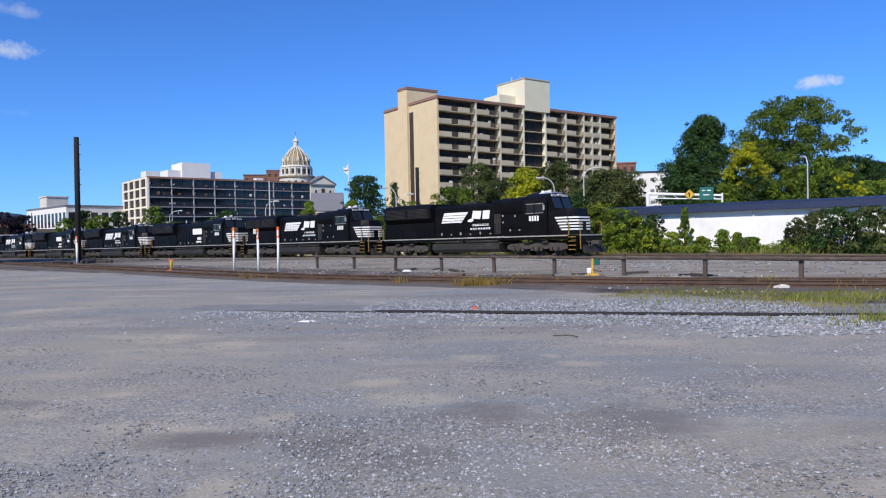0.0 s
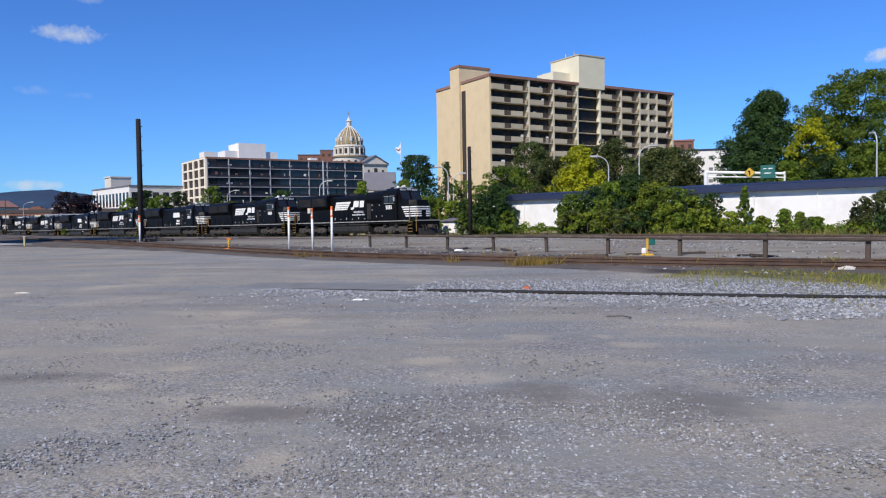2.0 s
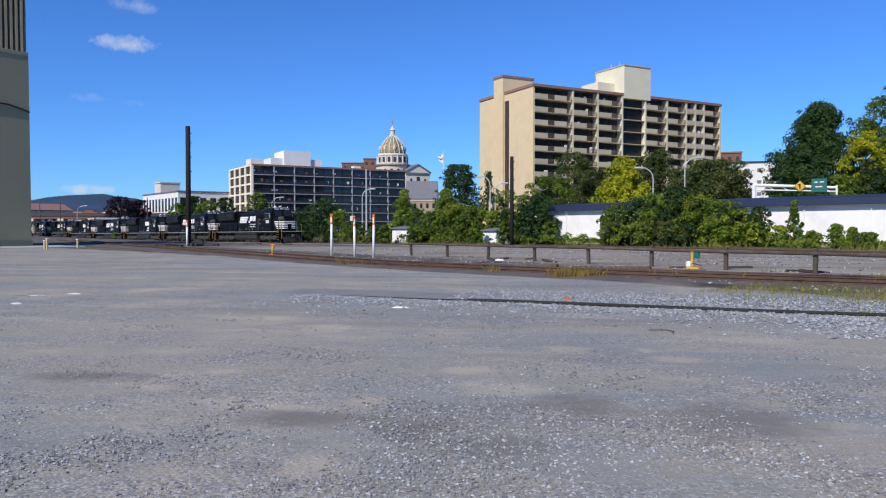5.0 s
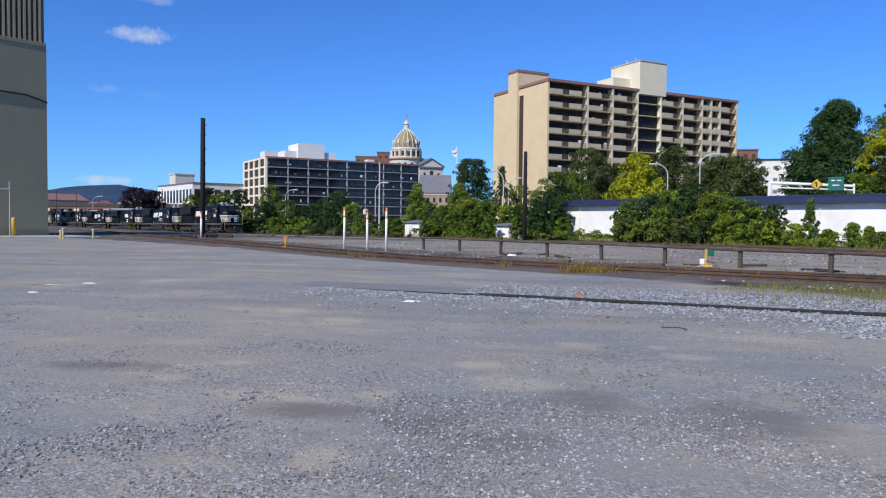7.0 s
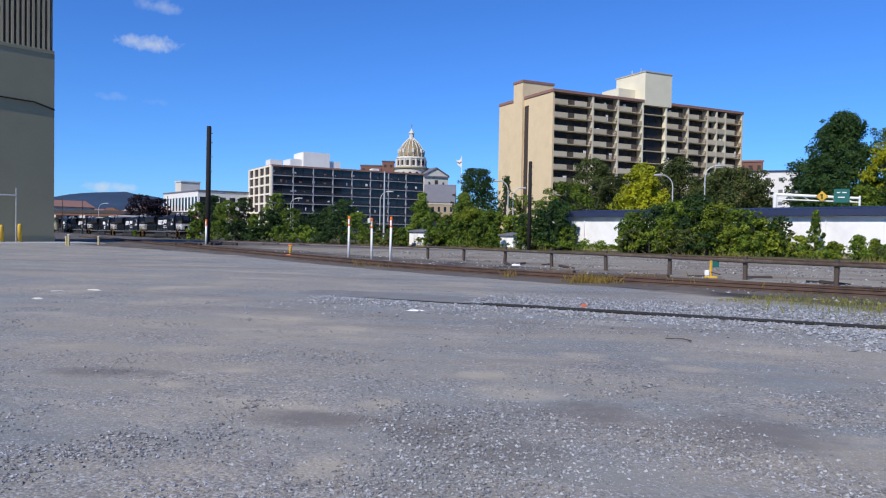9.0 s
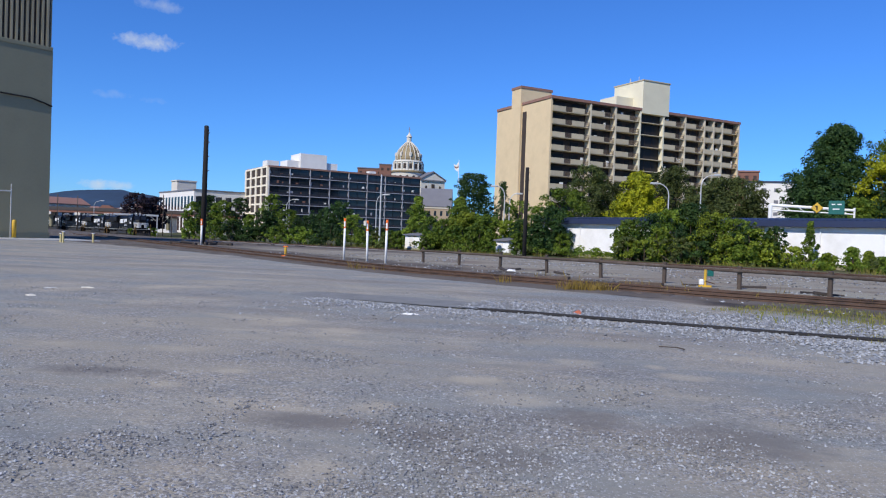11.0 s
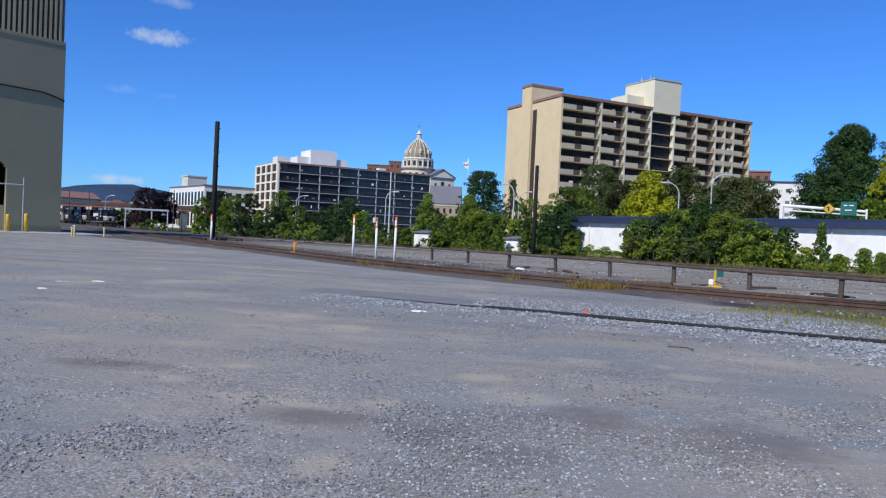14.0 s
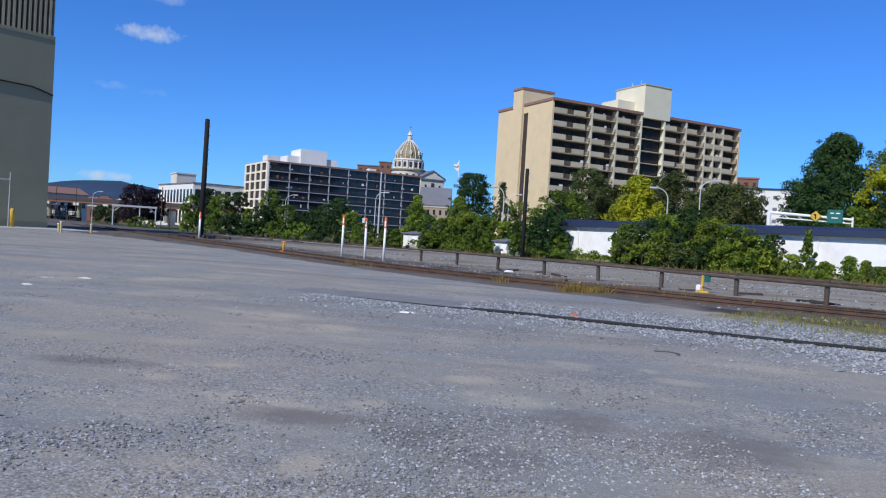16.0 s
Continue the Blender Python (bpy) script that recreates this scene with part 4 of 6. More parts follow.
# ---------------------------------------------------------------- long dark block
def build_block():
    T = thing("office_building", pose(-106.2, 259.0, 0, 0, 0, 39.0), "long low dark glass block with pale gridded end wall", "building")
    W, D, H, FL = 65.0, 31.0, 25.2, 3.5
    part("wall", B((0.3, W, 0.5, D, 0, H - 0.2)), M["blockdark"], T)
    part("roof_edge", B((-0.2, W + 0.2, -0.3, 0.4, H - 0.5, H + 0.15), (-0.25, 0.2, 0.4, D, H - 0.5, H + 0.15)), M["coping"], T)
    part("roof", B((0.2, W, 0.4, D, H - 0.21, H - 0.02)), M["slate"], T)
    rng = random.Random(9)
    for f in range(7):
        z = 0.4 + f * FL
        part("slab_edge", B((0, W, -0.35, 0.5, z - 0.13, z + 0.13)), M["blockband"], T)
        for b in range(16):
            x0 = 0.4 + b * (W - 0.6) / 16
            x1 = x0 + (W - 0.6) / 16 - 0.3
            part("window", B((x0, x1, 0.38, 0.46, z + 0.9, z + FL - 0.35)), M["darkglass"], T)
            part("balustrade", B((x0, x1, -0.25, -0.18, z + 0.18, z + 1.0)), M["blockdark"], T)
            if b % 2 == 0:
                part("divider", B((x0 - 0.35, x0 - 0.05, -0.3, 0.4, z + 0.13, z + FL - 0.13)), M["blockband"], T)
            if rng.random() < 0.55:
                xx = x0 + 0.1 if rng.random() < 0.4 else rng.uniform(x0, x1 - 0.8)
                ww = rng.uniform(0.3, 1.1)
                part("balcony_screen", B((xx, xx + ww, 0.0, 0.12, z + 0.3, z + rng.uniform(1.0, 2.2))), M[rng.choice(("plaster", "plaster", "blockband", "brick"))], T)
    # pale gridded end
    for k in range(5):
        y = 0.2 + k * (D - 1.5) / 4
        part("end_pier", B((-0.5, 0.3, y, y + 1.5, 0, H - 0.5)), M["endwall"], T)
    for f in range(8):
        z = 0.4 + f * FL
        part("end_band", B((-0.42, 0.3, 0.3, D, z - 0.35, z + 0.3)), M["endwall"], T)
    for f in range(7):
        for k in range(4):
            y = 0.2 + k * (D - 1.5) / 4 + 1.5
            part("end_window", B((-0.12, 0.29, y, y + 5.87, 0.7 + f * FL, 0.4 + (f + 1) * FL - 0.35)), M["recess"], T)
    part("penthouse", B((15, 26, 8, 20, H, H + 6.6), (26, 31, 9, 18, H, H + 3.6), (10, 15, 9, 18, H, H + 3.6)), M["plaster"], T, "white plant room on the roof")
    part("roof_box", B((-0.1, 4.5, 2, 8, H, H + 2.2)), M["plaster"], T)
    part("roof_box", B((44, 47, 6, 9, H, H + 1.6)), M["plaster"], T)


build_block()


# ---------------------------------------------------------------- domed church
def build_church():
    C = thing("church", pose(*polar(-11.55, 430), 0, 0, 20), "domed limestone church with gilded ribs behind the block", "church")
    part("drum", lathe([(9.9, 30), (9.9, 38.5), (10.4, 39), (10.4, 40), (8.6, 40.2), (8.6, 44.6), (9.0, 45), (8.6, 46)], 32), M["stonepale"], C)
    for i in range(16):
        a = i * math.pi / 8
        o = part("drum_window", B((-0.75, 0.75, -0.25, 0.25, 41.0, 43.9)), M["recess"], C)
        o.matrix_basis = Matrix.Rotation(a, 4, "Z") @ Matrix.Translation((0, -8.55, 0))
        o = part("drum_column", rods(((0, 0, 40.2), (0, 0, 44.7), 0.45), seg=8), M["stonepale"], C)
        o.matrix_basis = Matrix.Rotation(a + math.pi / 16, 4, "Z") @ Matrix.Translation((0, -8.8, 0))
    prof = [(7.6 * (1 - (k / 12) ** 2.0) + 0.9 * (k / 12), 46 + 11.6 * k / 12) for k in range(13)]
    part("dome", lathe(prof, 32), M["dome"], C, "weathered gilded dome", smooth=True)
    for i in range(16):
        rib = bmesh.new()
        pts = [Vector((r + 0.1, 0, z)) for r, z in prof]
        for a, b in zip(pts, pts[1:]):
            tube(rib, a, b, 0.28, 0.28, seg=5)
        o = part("rib", rib, M["stonepale"], C)
        o.matrix_basis = Matrix.Rotation(i * math.pi / 8, 4, "Z")
    for i in range(8):
        o = part("dormer", B((-0.8, 0.8, -1.1, 0.6, 48.0, 50.6), bevel=0.3), M["stonepale"], C)
        o.matrix_basis = Matrix.Rotation(i * math.pi / 4, 4, "Z") @ Matrix.Translation((0, -7.0, 0))
    part("lantern", lathe([(2.0, 56.4), (2.0, 57.0), (1.4, 57.1), (1.4, 60.0), (1.9, 60.2), (1.2, 61.2), (0.3, 62.6), (0.3, 63.2)], 12), M["stonepale"], C)
    part("cross", B((-0.12, 0.12, -0.12, 0.12, 63.2, 66.2), (-0.7, 0.7, -0.1, 0.1, 64.8, 65.1)), M["dome"], C)
    nave = prism([(-7.5, 0), (7.5, 0), (7.5, 34.5), (0, 38.6), (-7.5, 34.5)], -15, 32, "y")
    o = part("nave", nave, M["stonepale"], C)
    o.matrix_basis = pose(9.0, 0, 0, 0, 0, 14)
    o = part("nave_roof", prism([(-8.2, 34.3), (0, 38.8), (8.2, 34.3), (8.2, 34.9), (0, 39.5), (-8.2, 34.9)], -15.5, 32.5, "y"), M["slate"], C)
    o.matrix_basis = pose(9.0, 0, 0, 0, 0, 14)
    for x, z0, z1, hw in ((-4.4, 28.6, 31.0, 0.55), (0.0, 28.2, 32.0, 1.0), (4.4, 28.6, 31.0, 0.55)):
        o = part("nave_window", B((x - hw, x + hw, -15.2, -14.9, z0, z1), bevel=0.3), M["recess"], C)
        o.matrix_basis = pose(9.0, 0, 0, 0, 0, 14)
    o = part("cornice", B((-8.0, 8.0, -15.7, -15.0, 33.6, 34.4)), M["slate"], C)
    o.matrix_basis = pose(9.0, 0, 0, 0, 0, 14)
    part("drum_cornice", lathe([(9.9, 38.6), (10.7, 38.9), (10.7, 39.7), (9.9, 39.9)], 32), M["dome"], C)
    for i in range(16):
        o = part("round_window", rods(((0, -0.2, 36.2), (0, 0.2, 36.2), 0.8), seg=12), M["recess"], C)
        o.matrix_basis = Matrix.Rotation((i + 0.5) * math.pi / 8, 4, "Z") @ Matrix.Translation((0, -9.9, 0))
    return C


build_church()


def gabled(name, az, d, w, depth, eave, ridge, turn, wall, roof, label, windows=0, rows=1):
    """A plain hall with a pitched roof and rows of windows on its front."""
    T = thing(name, pose(*polar(az, d), 0, 0, turn), label, "building")
    part("wall", B((-w / 2, w / 2, 0, depth, 0, eave)), M[wall], T)
    bm = prism([(-0.5, eave), (depth / 2, ridge), (depth + 0.5, eave), (depth + 0.5, eave - 0.3), (-0.5, eave - 0.3)], -w / 2 - 0.4, w / 2 + 0.4, "x")
    part("roof", bm, M[roof], T)
    part("eave_band", B((-w / 2 - 0.2, w / 2 + 0.2, -0.25, 0.0, eave - 1.1, eave - 0.32)), M["stonepale"], T)
    for r in range(rows):
        for i in range(windows):
            x = -w / 2 + (i + 0.5) * w / windows
            part("window", B((x - 0.55, x + 0.55, -0.06, 0.05, eave - 4.4 - r * 3.6, eave - 2.2 - r * 3.6)), M["darkglass"], T)
    return T


gabled("school_hall", -9.3, 330, 14.0, 16, 16.0, 24.5, 6, "palebrick", "slate", "old tan brick hall with a steep slate roof", 5, 2)


def flat_building(name, az, d, w, depth, h, turn, wall, label, rows, cols_n, band="plaster", glass="darkglass", win=(0.62, 1.6)):
    """A flat-roofed building with a grid of windows on its front and end."""
    T = thing(name, pose(*polar(az, d), 0, 0, turn), label, "building")
    part("wall", B((-w / 2, w / 2, 0, depth, 0, h)), M[wall], T)
    part("roof_edge", B((-w / 2 - 0.3, w / 2 + 0.3, -0.3, depth + 0.3, h, h + 0.5)), M[band], T)
    fl = h / rows
    cell = w / cols_n
    for r in range(rows):
        for i in range(cols_n):
            x = -w / 2 + (i + 0.5) * cell
            part("window", B((x - cell * win[0] / 2, x + cell * win[0] / 2, -0.07, 0.06, r * fl + 0.9, r * fl + 0.9 + win[1])), M[glass], T)
        n = max(1, int(depth / cell))
        for i in range(n):
            y = (i + 0.5) * depth / n
            part("window", B((-w / 2 - 0.07, -w / 2 + 0.06, y - cell * win[0] / 2, y + cell * win[0] / 2, r * fl + 0.9, r * fl + 0.9 + win[1])), M[glass], T)
    return T


flat_building("white_building", -25.55, 306, 24.0, 46, 17.0, 46, "plaster", "white concrete building with tall windows near the viaduct", 2, 6, "slate", "darkglass", (0.6, 5.4))
flat_building("white_building_tower", -28.2, 326, 8.0, 8, 21.6, 46, "stonepale", "pale stair tower on the white building", 3, 2, "stonepale", "darkglass", (0.3, 1.4))
flat_building("hillside_building", 15.6, 250, 14.0, 14, 22.6, -12, "plaster", "white hillside building with small windows and dark roof edge", 6, 4, "blue", "slate", (0.36, 1.1))
flat_building("brick_building", 14.0, 262, 7.5, 10, 27.2, -8, "brick", "red-brown brick building above the trees", 8, 3, "coping", "recess", (0.4, 1.3))
flat_building("rooftop_building", -14.3, 400, 17.0, 12, 38.0, 12, "brick", "brown brick rooftop structure beside the dome", 10, 5, "slate", "recess", (0.4, 1.4))


flat_building("rooftop_building", -13.35, 398, 6.5, 8, 40.3, 12, "brick", "taller brown brick block beside the dome", 10, 2, "slate", "recess", (0.4, 1.4))


# ---------------------------------------------------------------- concrete building beside the lot
WH = pose(*polar(-37.22, 64.0), 0, 0, -122.0)


def build_warehouse():
    T = thing("warehouse", WH, "tall grey concrete warehouse with brown corrugated upper wall", "building")
    LEN, Z1 = 44.0, 14.5
    # wall in panels round a doorway with rounded upper corners
    d0, d1, dh = 3.85, 7.6, 5.25
    bm = B((0, d0, -0.4, 0, 0, Z1), (d1, LEN, -0.4, 0, 0, Z1), (d0, d1, -0.4, 0, dh, Z1), (0, 0.4, -10, -0.4, 0, Z1))
    for i in range(6):
        r = 0.8
        x0, x1 = r * i / 6, r * (i + 1) / 6
        h = r - math.sqrt(max(0, r * r - (r - (x0 + x1) / 2) ** 2))
        box(bm, d0 + x0, d0 + x1, -0.4, 0, dh - h, dh)
        box(bm, d1 - x1, d1 - x0, -0.4, 0, dh - h, dh)
    part("wall", bm, M["concrete"], T)
    part("inner_wall", B((d0 - 3, d1 + 3, -6.2, -6.0, 0, 6), (d0 - 3, d1 + 3, -6, -0.4, 5.6, 5.8), (d0 - 3.2, d0 - 3, -6, -0.4, 0, 5.6)), M["recess"], T, "dark doorway interior")
    part("door_leaf", B((d0, d1, -0.35, -0.25, 0.0, 1.95)), M["siding"], T, "grey lower door leaf")
    part("roof_slab", B((0, LEN, -10, -0.4, Z1 - 0.3, Z1)), M["concrete"], T)
    part("ledge", B((0.02, LEN, -0.4, 0.05, Z1, Z1 + 0.3), bevel=0.02), M["concrete"], T)
    part("base_course", B((-0.06, d0, 0.0, 0.07, 0, 0.5), (d1, LEN, 0.0, 0.07, 0, 0.5)), M["concrete"], T)
    rib = mesh_from("siding_rib", prism([(0.07, 0.0), (0.10, 0.15), (0.26, 0.15), (0.29, 0.0)], Z1 + 0.3, 22.5, "y"), M["siding"])
    for i in range(120):
        o = part("siding_rib", rib, None, T)
        o.matrix_basis = Matrix.Translation((0.22 + i * 0.36, -0.2, 0)) @ Matrix(((1, 0, 0, 0), (0, 0, 1, 0), (0, 1, 0, 0), (0, 0, 0, 1)))
    # near-black sheet painting in the groove shade between the ribs
    part("siding_backing", B((0.2, LEN, -0.32, -0.21, Z1 + 0.3, 22.5)), M["recess"], T, "dark backing that paints the shade between the siding ribs")
    part("siding_end", B((0.1, 0.14, -10, -0.1, Z1, 22.5)), M["siding"], T)
    part("cornice", B((0, LEN, -10, 0.1, 22.5, 22.9)), M["coping"], T)
    pts = [(0.0, 10.25), (0.5, 10.42), (1.5, 10.68), (3.0, 10.72), (5, 10.78), (12, 10.6), (26, 10.7), (44, 10.6)]
    part("cable", pipe([(a, 0.07, z) for a, z in pts], 0.06, 6), M["pole"], T, "dark sagging cable")
    part("apron", B((-1.8, LEN, 0.0, 5.0, -0.08, 0.05), bevel=0.02), M["apron"], T, "pale concrete apron")
    return T


warehouse = build_warehouse()


def local_to(m, x, y, z=0.0):
    return m @ Vector((x, y, z))


def bollard(p, h):
    T = thing("bollard", Matrix.Translation(p), "yellow painted steel bollard beside the warehouse", "bollard", "bollards at the warehouse")
    part("post", lathe([(0.15, 0), (0.15, h - 0.1), (0.12, h - 0.03), (0.05, h)], 14), M["yellow"], T, smooth=True)
    part("foot", lathe([(0.24, 0), (0.22, 0.06), (0.14, 0.07)], 14), M["concrete"], T)


for x, h in ((4.3, 1.25), (3.1, 1.35)):
    bollard(local_to(WH, x, 2.0, 0.05), h)
gate = thing("pipe_gate", WH @ Matrix.Translation((2.85, 0.5, 0.05)), "thin galvanised pipe gate frame at the warehouse door", "gate")
part("post", rods(((0, 0, 0), (0, 0, 4.0), 0.035)), M["steel"], gate)
part("arm", rods(((0, 0, 3.45), (6.2, 0, 3.45), 0.05)), M["steel"], gate)


# ---------------------------------------------------------------- low rail fence between siding and main line
def build_fence():
    F = thing("rail_fence", Matrix.Identity(4), "low weathered timber post and rail barrier along the tracks", "fence")
    rng = random.Random(3)
    for i in range(-5, 9):
        w = 6.5 + 2.81 * i
        h = 0.74 + rng.uniform(-0.03, 0.04)
        o = part("post", B((-0.062, 0.062, -0.06, 0.06, -0.2, h), bevel=0.02), M["timber"], F)
        o.matrix_basis = Matrix.Translation(yard(w, 22.2)) @ pose(0, 0, 0, rng.uniform(-2, 2), rng.uniform(-2, 2), TRACK_ANGLE + rng.uniform(-4, 4))
        if i < 8:
            a, b = yard(w - 0.06, 22.09, 0.60 + rng.uniform(-0.015, 0.015)), yard(w + 2.87, 22.09, 0.60 + rng.uniform(-0.015, 0.015))
            part("rail", rods((a, b, 0.058, 0.052), seg=10), M["timber"], F)
    return F


build_fence()


def marker(p, h, r=0.055, lean=0.0, label="white marker post with an orange top beside the siding"):
    T = thing("marker_post", Matrix.Translation(p) @ pose(0, 0, 0, 0, lean, 0), label, "marker post", "utility markers")
    part("tube", lathe([(r, -0.1), (r, h - 0.5)], 12), M["white"], T, smooth=True)
    part("cap", lathe([(r * 1.12, h - 0.5), (r * 1.12, h - 0.06), (r * 0.9, h - 0.01), (r * 0.3, h)], 12), M["orange"], T, "orange cap")
    part("notice", B((-0.035, 0.035, -r * 1.16, -r * 1.0, h - 0.42, h - 0.16)), M["white"], T)


marker(polar(-16.36, 36.6), 2.08, lean=0.4)
marker(polar(-14.55, 35.0), 1.98, lean=-0.5)
marker(polar(-13.08, 33.6), 2.03, lean=0.6)
marker(polar(-27.07, 58.5), 1.99, r=0.075)
# broken cap: a pale torn top on the middle marker
torn = thing("torn_tag", Matrix.Translation(polar(-14.72, 34.9, 1.86)), "torn pale tag hanging from a marker", "tag")
part("tag", B((-0.11, 0.03, -0.02, 0.02, -0.14, 0.10), bevel=0.01), M["stonepale"], torn)


def switch_marker(p, h, flag):
    T = thing("switch_stand", Matrix.Translation(p), "small yellow switch stand by the siding", "switch stand", "switch stands")
    part("base", B((-0.2, 0.2, -0.12, 0.12, -0.05, 0.06), bevel=0.02), M["orange" if not flag else "yellow"], T)
    part("stem", rods(((0, 0, 0.05), (0, 0, h), 0.045), seg=10), M["yellow"], T)
    part("lever", rods(((0.0, -0.05, 0.2), (0.30, -0.05, 0.12), 0.02), seg=6), M["rail"], T)
    if flag:
        part("target", B((0.06, 0.26, -0.012, 0.012, h - 0.22, h - 0.02), bevel=0.01), M["green"], T, "green target plate")
        part("stone_block", B((-0.2, -0.04, -0.1, 0.08, 0.05, 0.26), bevel=0.04), M["white"], T)
    else:
        part("body", lathe([(0.075, 0.06), (0.05, 0.2), (0.075, 0.3), (0.075, 0.42), (0.04, 0.46)], 10), M["yellow"], T)
        part("top_bar", B((-0.13, 0.13, -0.04, 0.04, h - 0.07, h), bevel=0.02), M["orange"], T, "orange top bar")


switch_marker(polar(11.45, 25.6), 0.58, True)
switch_marker(polar(-20.84, 38.0), 0.56, False)


def stub_post(p, h):
    T = thing("stub_post", Matrix.Translation(p), "short pale yellow weathered post by the siding", "post", "stub posts")
    part("shaft", B((-0.06, 0.06, -0.06, 0.06, -0.1, h), bevel=0.02), M["straw"], T)
    part("cap", B((-0.08, 0.08, -0.08, 0.08, h, h + 0.04), bevel=0.01), M["white"], T)


for az, d, h in ((-36.45, 54.5, 0.55), (-36.3, 54.0, 0.7), (-34.4, 56.0, 0.6)):
    stub_post(polar(az, d), h)


def pole(p, h, r, name="utility_pole", label="bare dark creosoted pole beside the tracks", lean=0.0, wood="pole"):
    T = thing(name, Matrix.Translation(p) @ pose(0, 0, 0, 0, lean, 0), label, "pole")
    part("shaft", lathe([(r, -0.3), (r * 0.97, h * 0.5), (r * 0.9, h), (r * 0.6, h + 0.04)], 12), M[wood], T, smooth=True)
    for k, z in enumerate((0.94, 0.86, 0.74, 0.62)):
        part("bracket", rods(((r * 0.8, 0, h * z), (r * 1.5, 0, h * z + 0.05), 0.035), seg=6), M["rail"], T)


pole(polar(-26.97, 61.0), 9.42, 0.2, lean=0.3)
pole(polar(-2.15, 70.0), 8.5, 0.19)
thin = thing("steel_pole", Matrix.Translation(polar(-13.62, 95)), "slender grey steel pole among the trees", "pole")
part("shaft", lathe([(0.14, 0), (0.09, 9.6)], 10), M["steel"], thin)


def street_lamp(az, d, h, reach, turn, label="curved grey cobra-head street lamp"):
    """turn: degrees in plan of the arm."""
    T = thing("street_lamp", Matrix.Translation(polar(az, d)) @ pose(0, 0, 0, 0, 0, turn), label, "street lamp", "street lamps")
    part("pole", lathe([(0.10, 0), (0.065, h - 1.2)], 10), M["steel"], T)
    pts = [Vector((reach * (1 - math.cos(a)), 0, h - 1.2 + 1.2 * math.sin(a))) for a in [i * math.pi / 12 for i in range(7)]]
    part("arm", pipe(pts, 0.058), M["steel"], T)
    part("head", B((reach - 0.05, reach + 0.75, -0.16, 0.16, h - 0.1, h + 0.1), bevel=0.05), M["steel"], T)


street_lamp(-3.85, 85, 7.8, 0.9, 180)
street_lamp(-3.45, 88, 7.2, 0.8, 0)
street_lamp(8.6, 80, 8.0, 1.2, 180)
street_lamp(10.88, 85, 9.4, 1.3, 0)
street_lamp(-13.94, 100, 7.3, 1.1, 0)
street_lamp(-20.87, 140, 8.1, 1.6, 0)
street_lamp(-34.4, 205, 8.4, 2.0, 0)
street_lamp(26.6, 85, 9.4, 0.6, 90)


# ---------------------------------------------------------------- low white shed behind the main line
def build_shed():
    """Local x runs along the main line away, local y away from the lot."""
    o0 = yard(-30, 58.0)
    T = thing("storage_shed", Matrix.Translation(o0) @ pose(0, 0, 0, 0, 0, TRACK_ANGLE), "long low white block shed with a dark blue roof", "shed")
    T.matrix_basis = Matrix.Translation(o0) @ pose(0, 0, 0, 0, 0, TRACK_ANGLE)
    LEN, H = 85.0, 3.2
    part("wall", B((0, LEN, -9.0, 0, -0.8, H)), M["shed"], T)
    part("plinth", B((-0.05, LEN + 0.05, 0.0, 0.06, -0.8, 0.25)), M["concrete"], T)
    part("fascia", B((-0.5, LEN + 0.5, 0.45, 0.55, H - 0.12, H + 0.42), bevel=0.02), M["blue"], T, "dark blue fascia")
    part("soffit", B((-0.5, LEN + 0.5, 0.0, 0.45, H - 0.04, H + 0.02)), M["shed"], T)
    roof = bmesh.new()
    for a in range(170):
        x = -0.5 + a * 0.505
        vs = [roof.verts.new(v) for v in ((x, 0.55, H + 0.42), (x + 0.49, 0.55, H + 0.42), (x + 0.49, -4.5, H + 0.78), (x, -4.5, H + 0.78))]
        roof.faces.new(vs)
        vs = [roof.verts.new(v) for v in ((x, -4.5, H + 0.78), (x + 0.49, -4.5, H + 0.78), (x + 0.49, -9.4, H + 0.42), (x, -9.4, H + 0.42))]
        roof.faces.new(vs)
        box(roof, x + 0.485, x + 0.51, -4.5, 0.56, H + 0.44, H + 0.46)
    part("roof", roof, M["blue"], T)
    for i in range(17):
        part("downpipe", rods(((2.4 + i * 4.8, 0.10, 0), (2.4 + i * 4.8, 0.10, H), 0.045), seg=8), M["shed"], T)
    return T


build_shed()


def outbuilding(az, d, w, h):
    """A small white block hut with a lean-to roof, half grown over."""
    T = thing("hut", pose(*polar(az, d), 0, 0, TRACK_ANGLE + 180), "small white painted hut half hidden by shrubs", "hut", "huts by the main line")
    part("wall", B((-w, w, 0, 2.2, -0.3, h), bevel=0.03), M["shed"], T)
    part("roof", prism([(-0.25, h), (2.5, h + 0.35), (2.5, h + 0.45), (-0.25, h + 0.1)], -w - 0.2, w + 0.2, "x"), M["slate"], T)
    part("plinth", B((-w - 0.04, w + 0.04, -0.05, 0.0, -0.3, 0.2)), M["concrete"], T)
    part("door", B((-0.4 * w, 0.1 * w, -0.03, 0.0, 0.2, min(h - 0.2, 1.9))), M["plaster"], T)


outbuilding(-11.0, 88.5, 1.6, 1.75)
outbuilding(-3.9, 76.5, 1.0, 1.4)


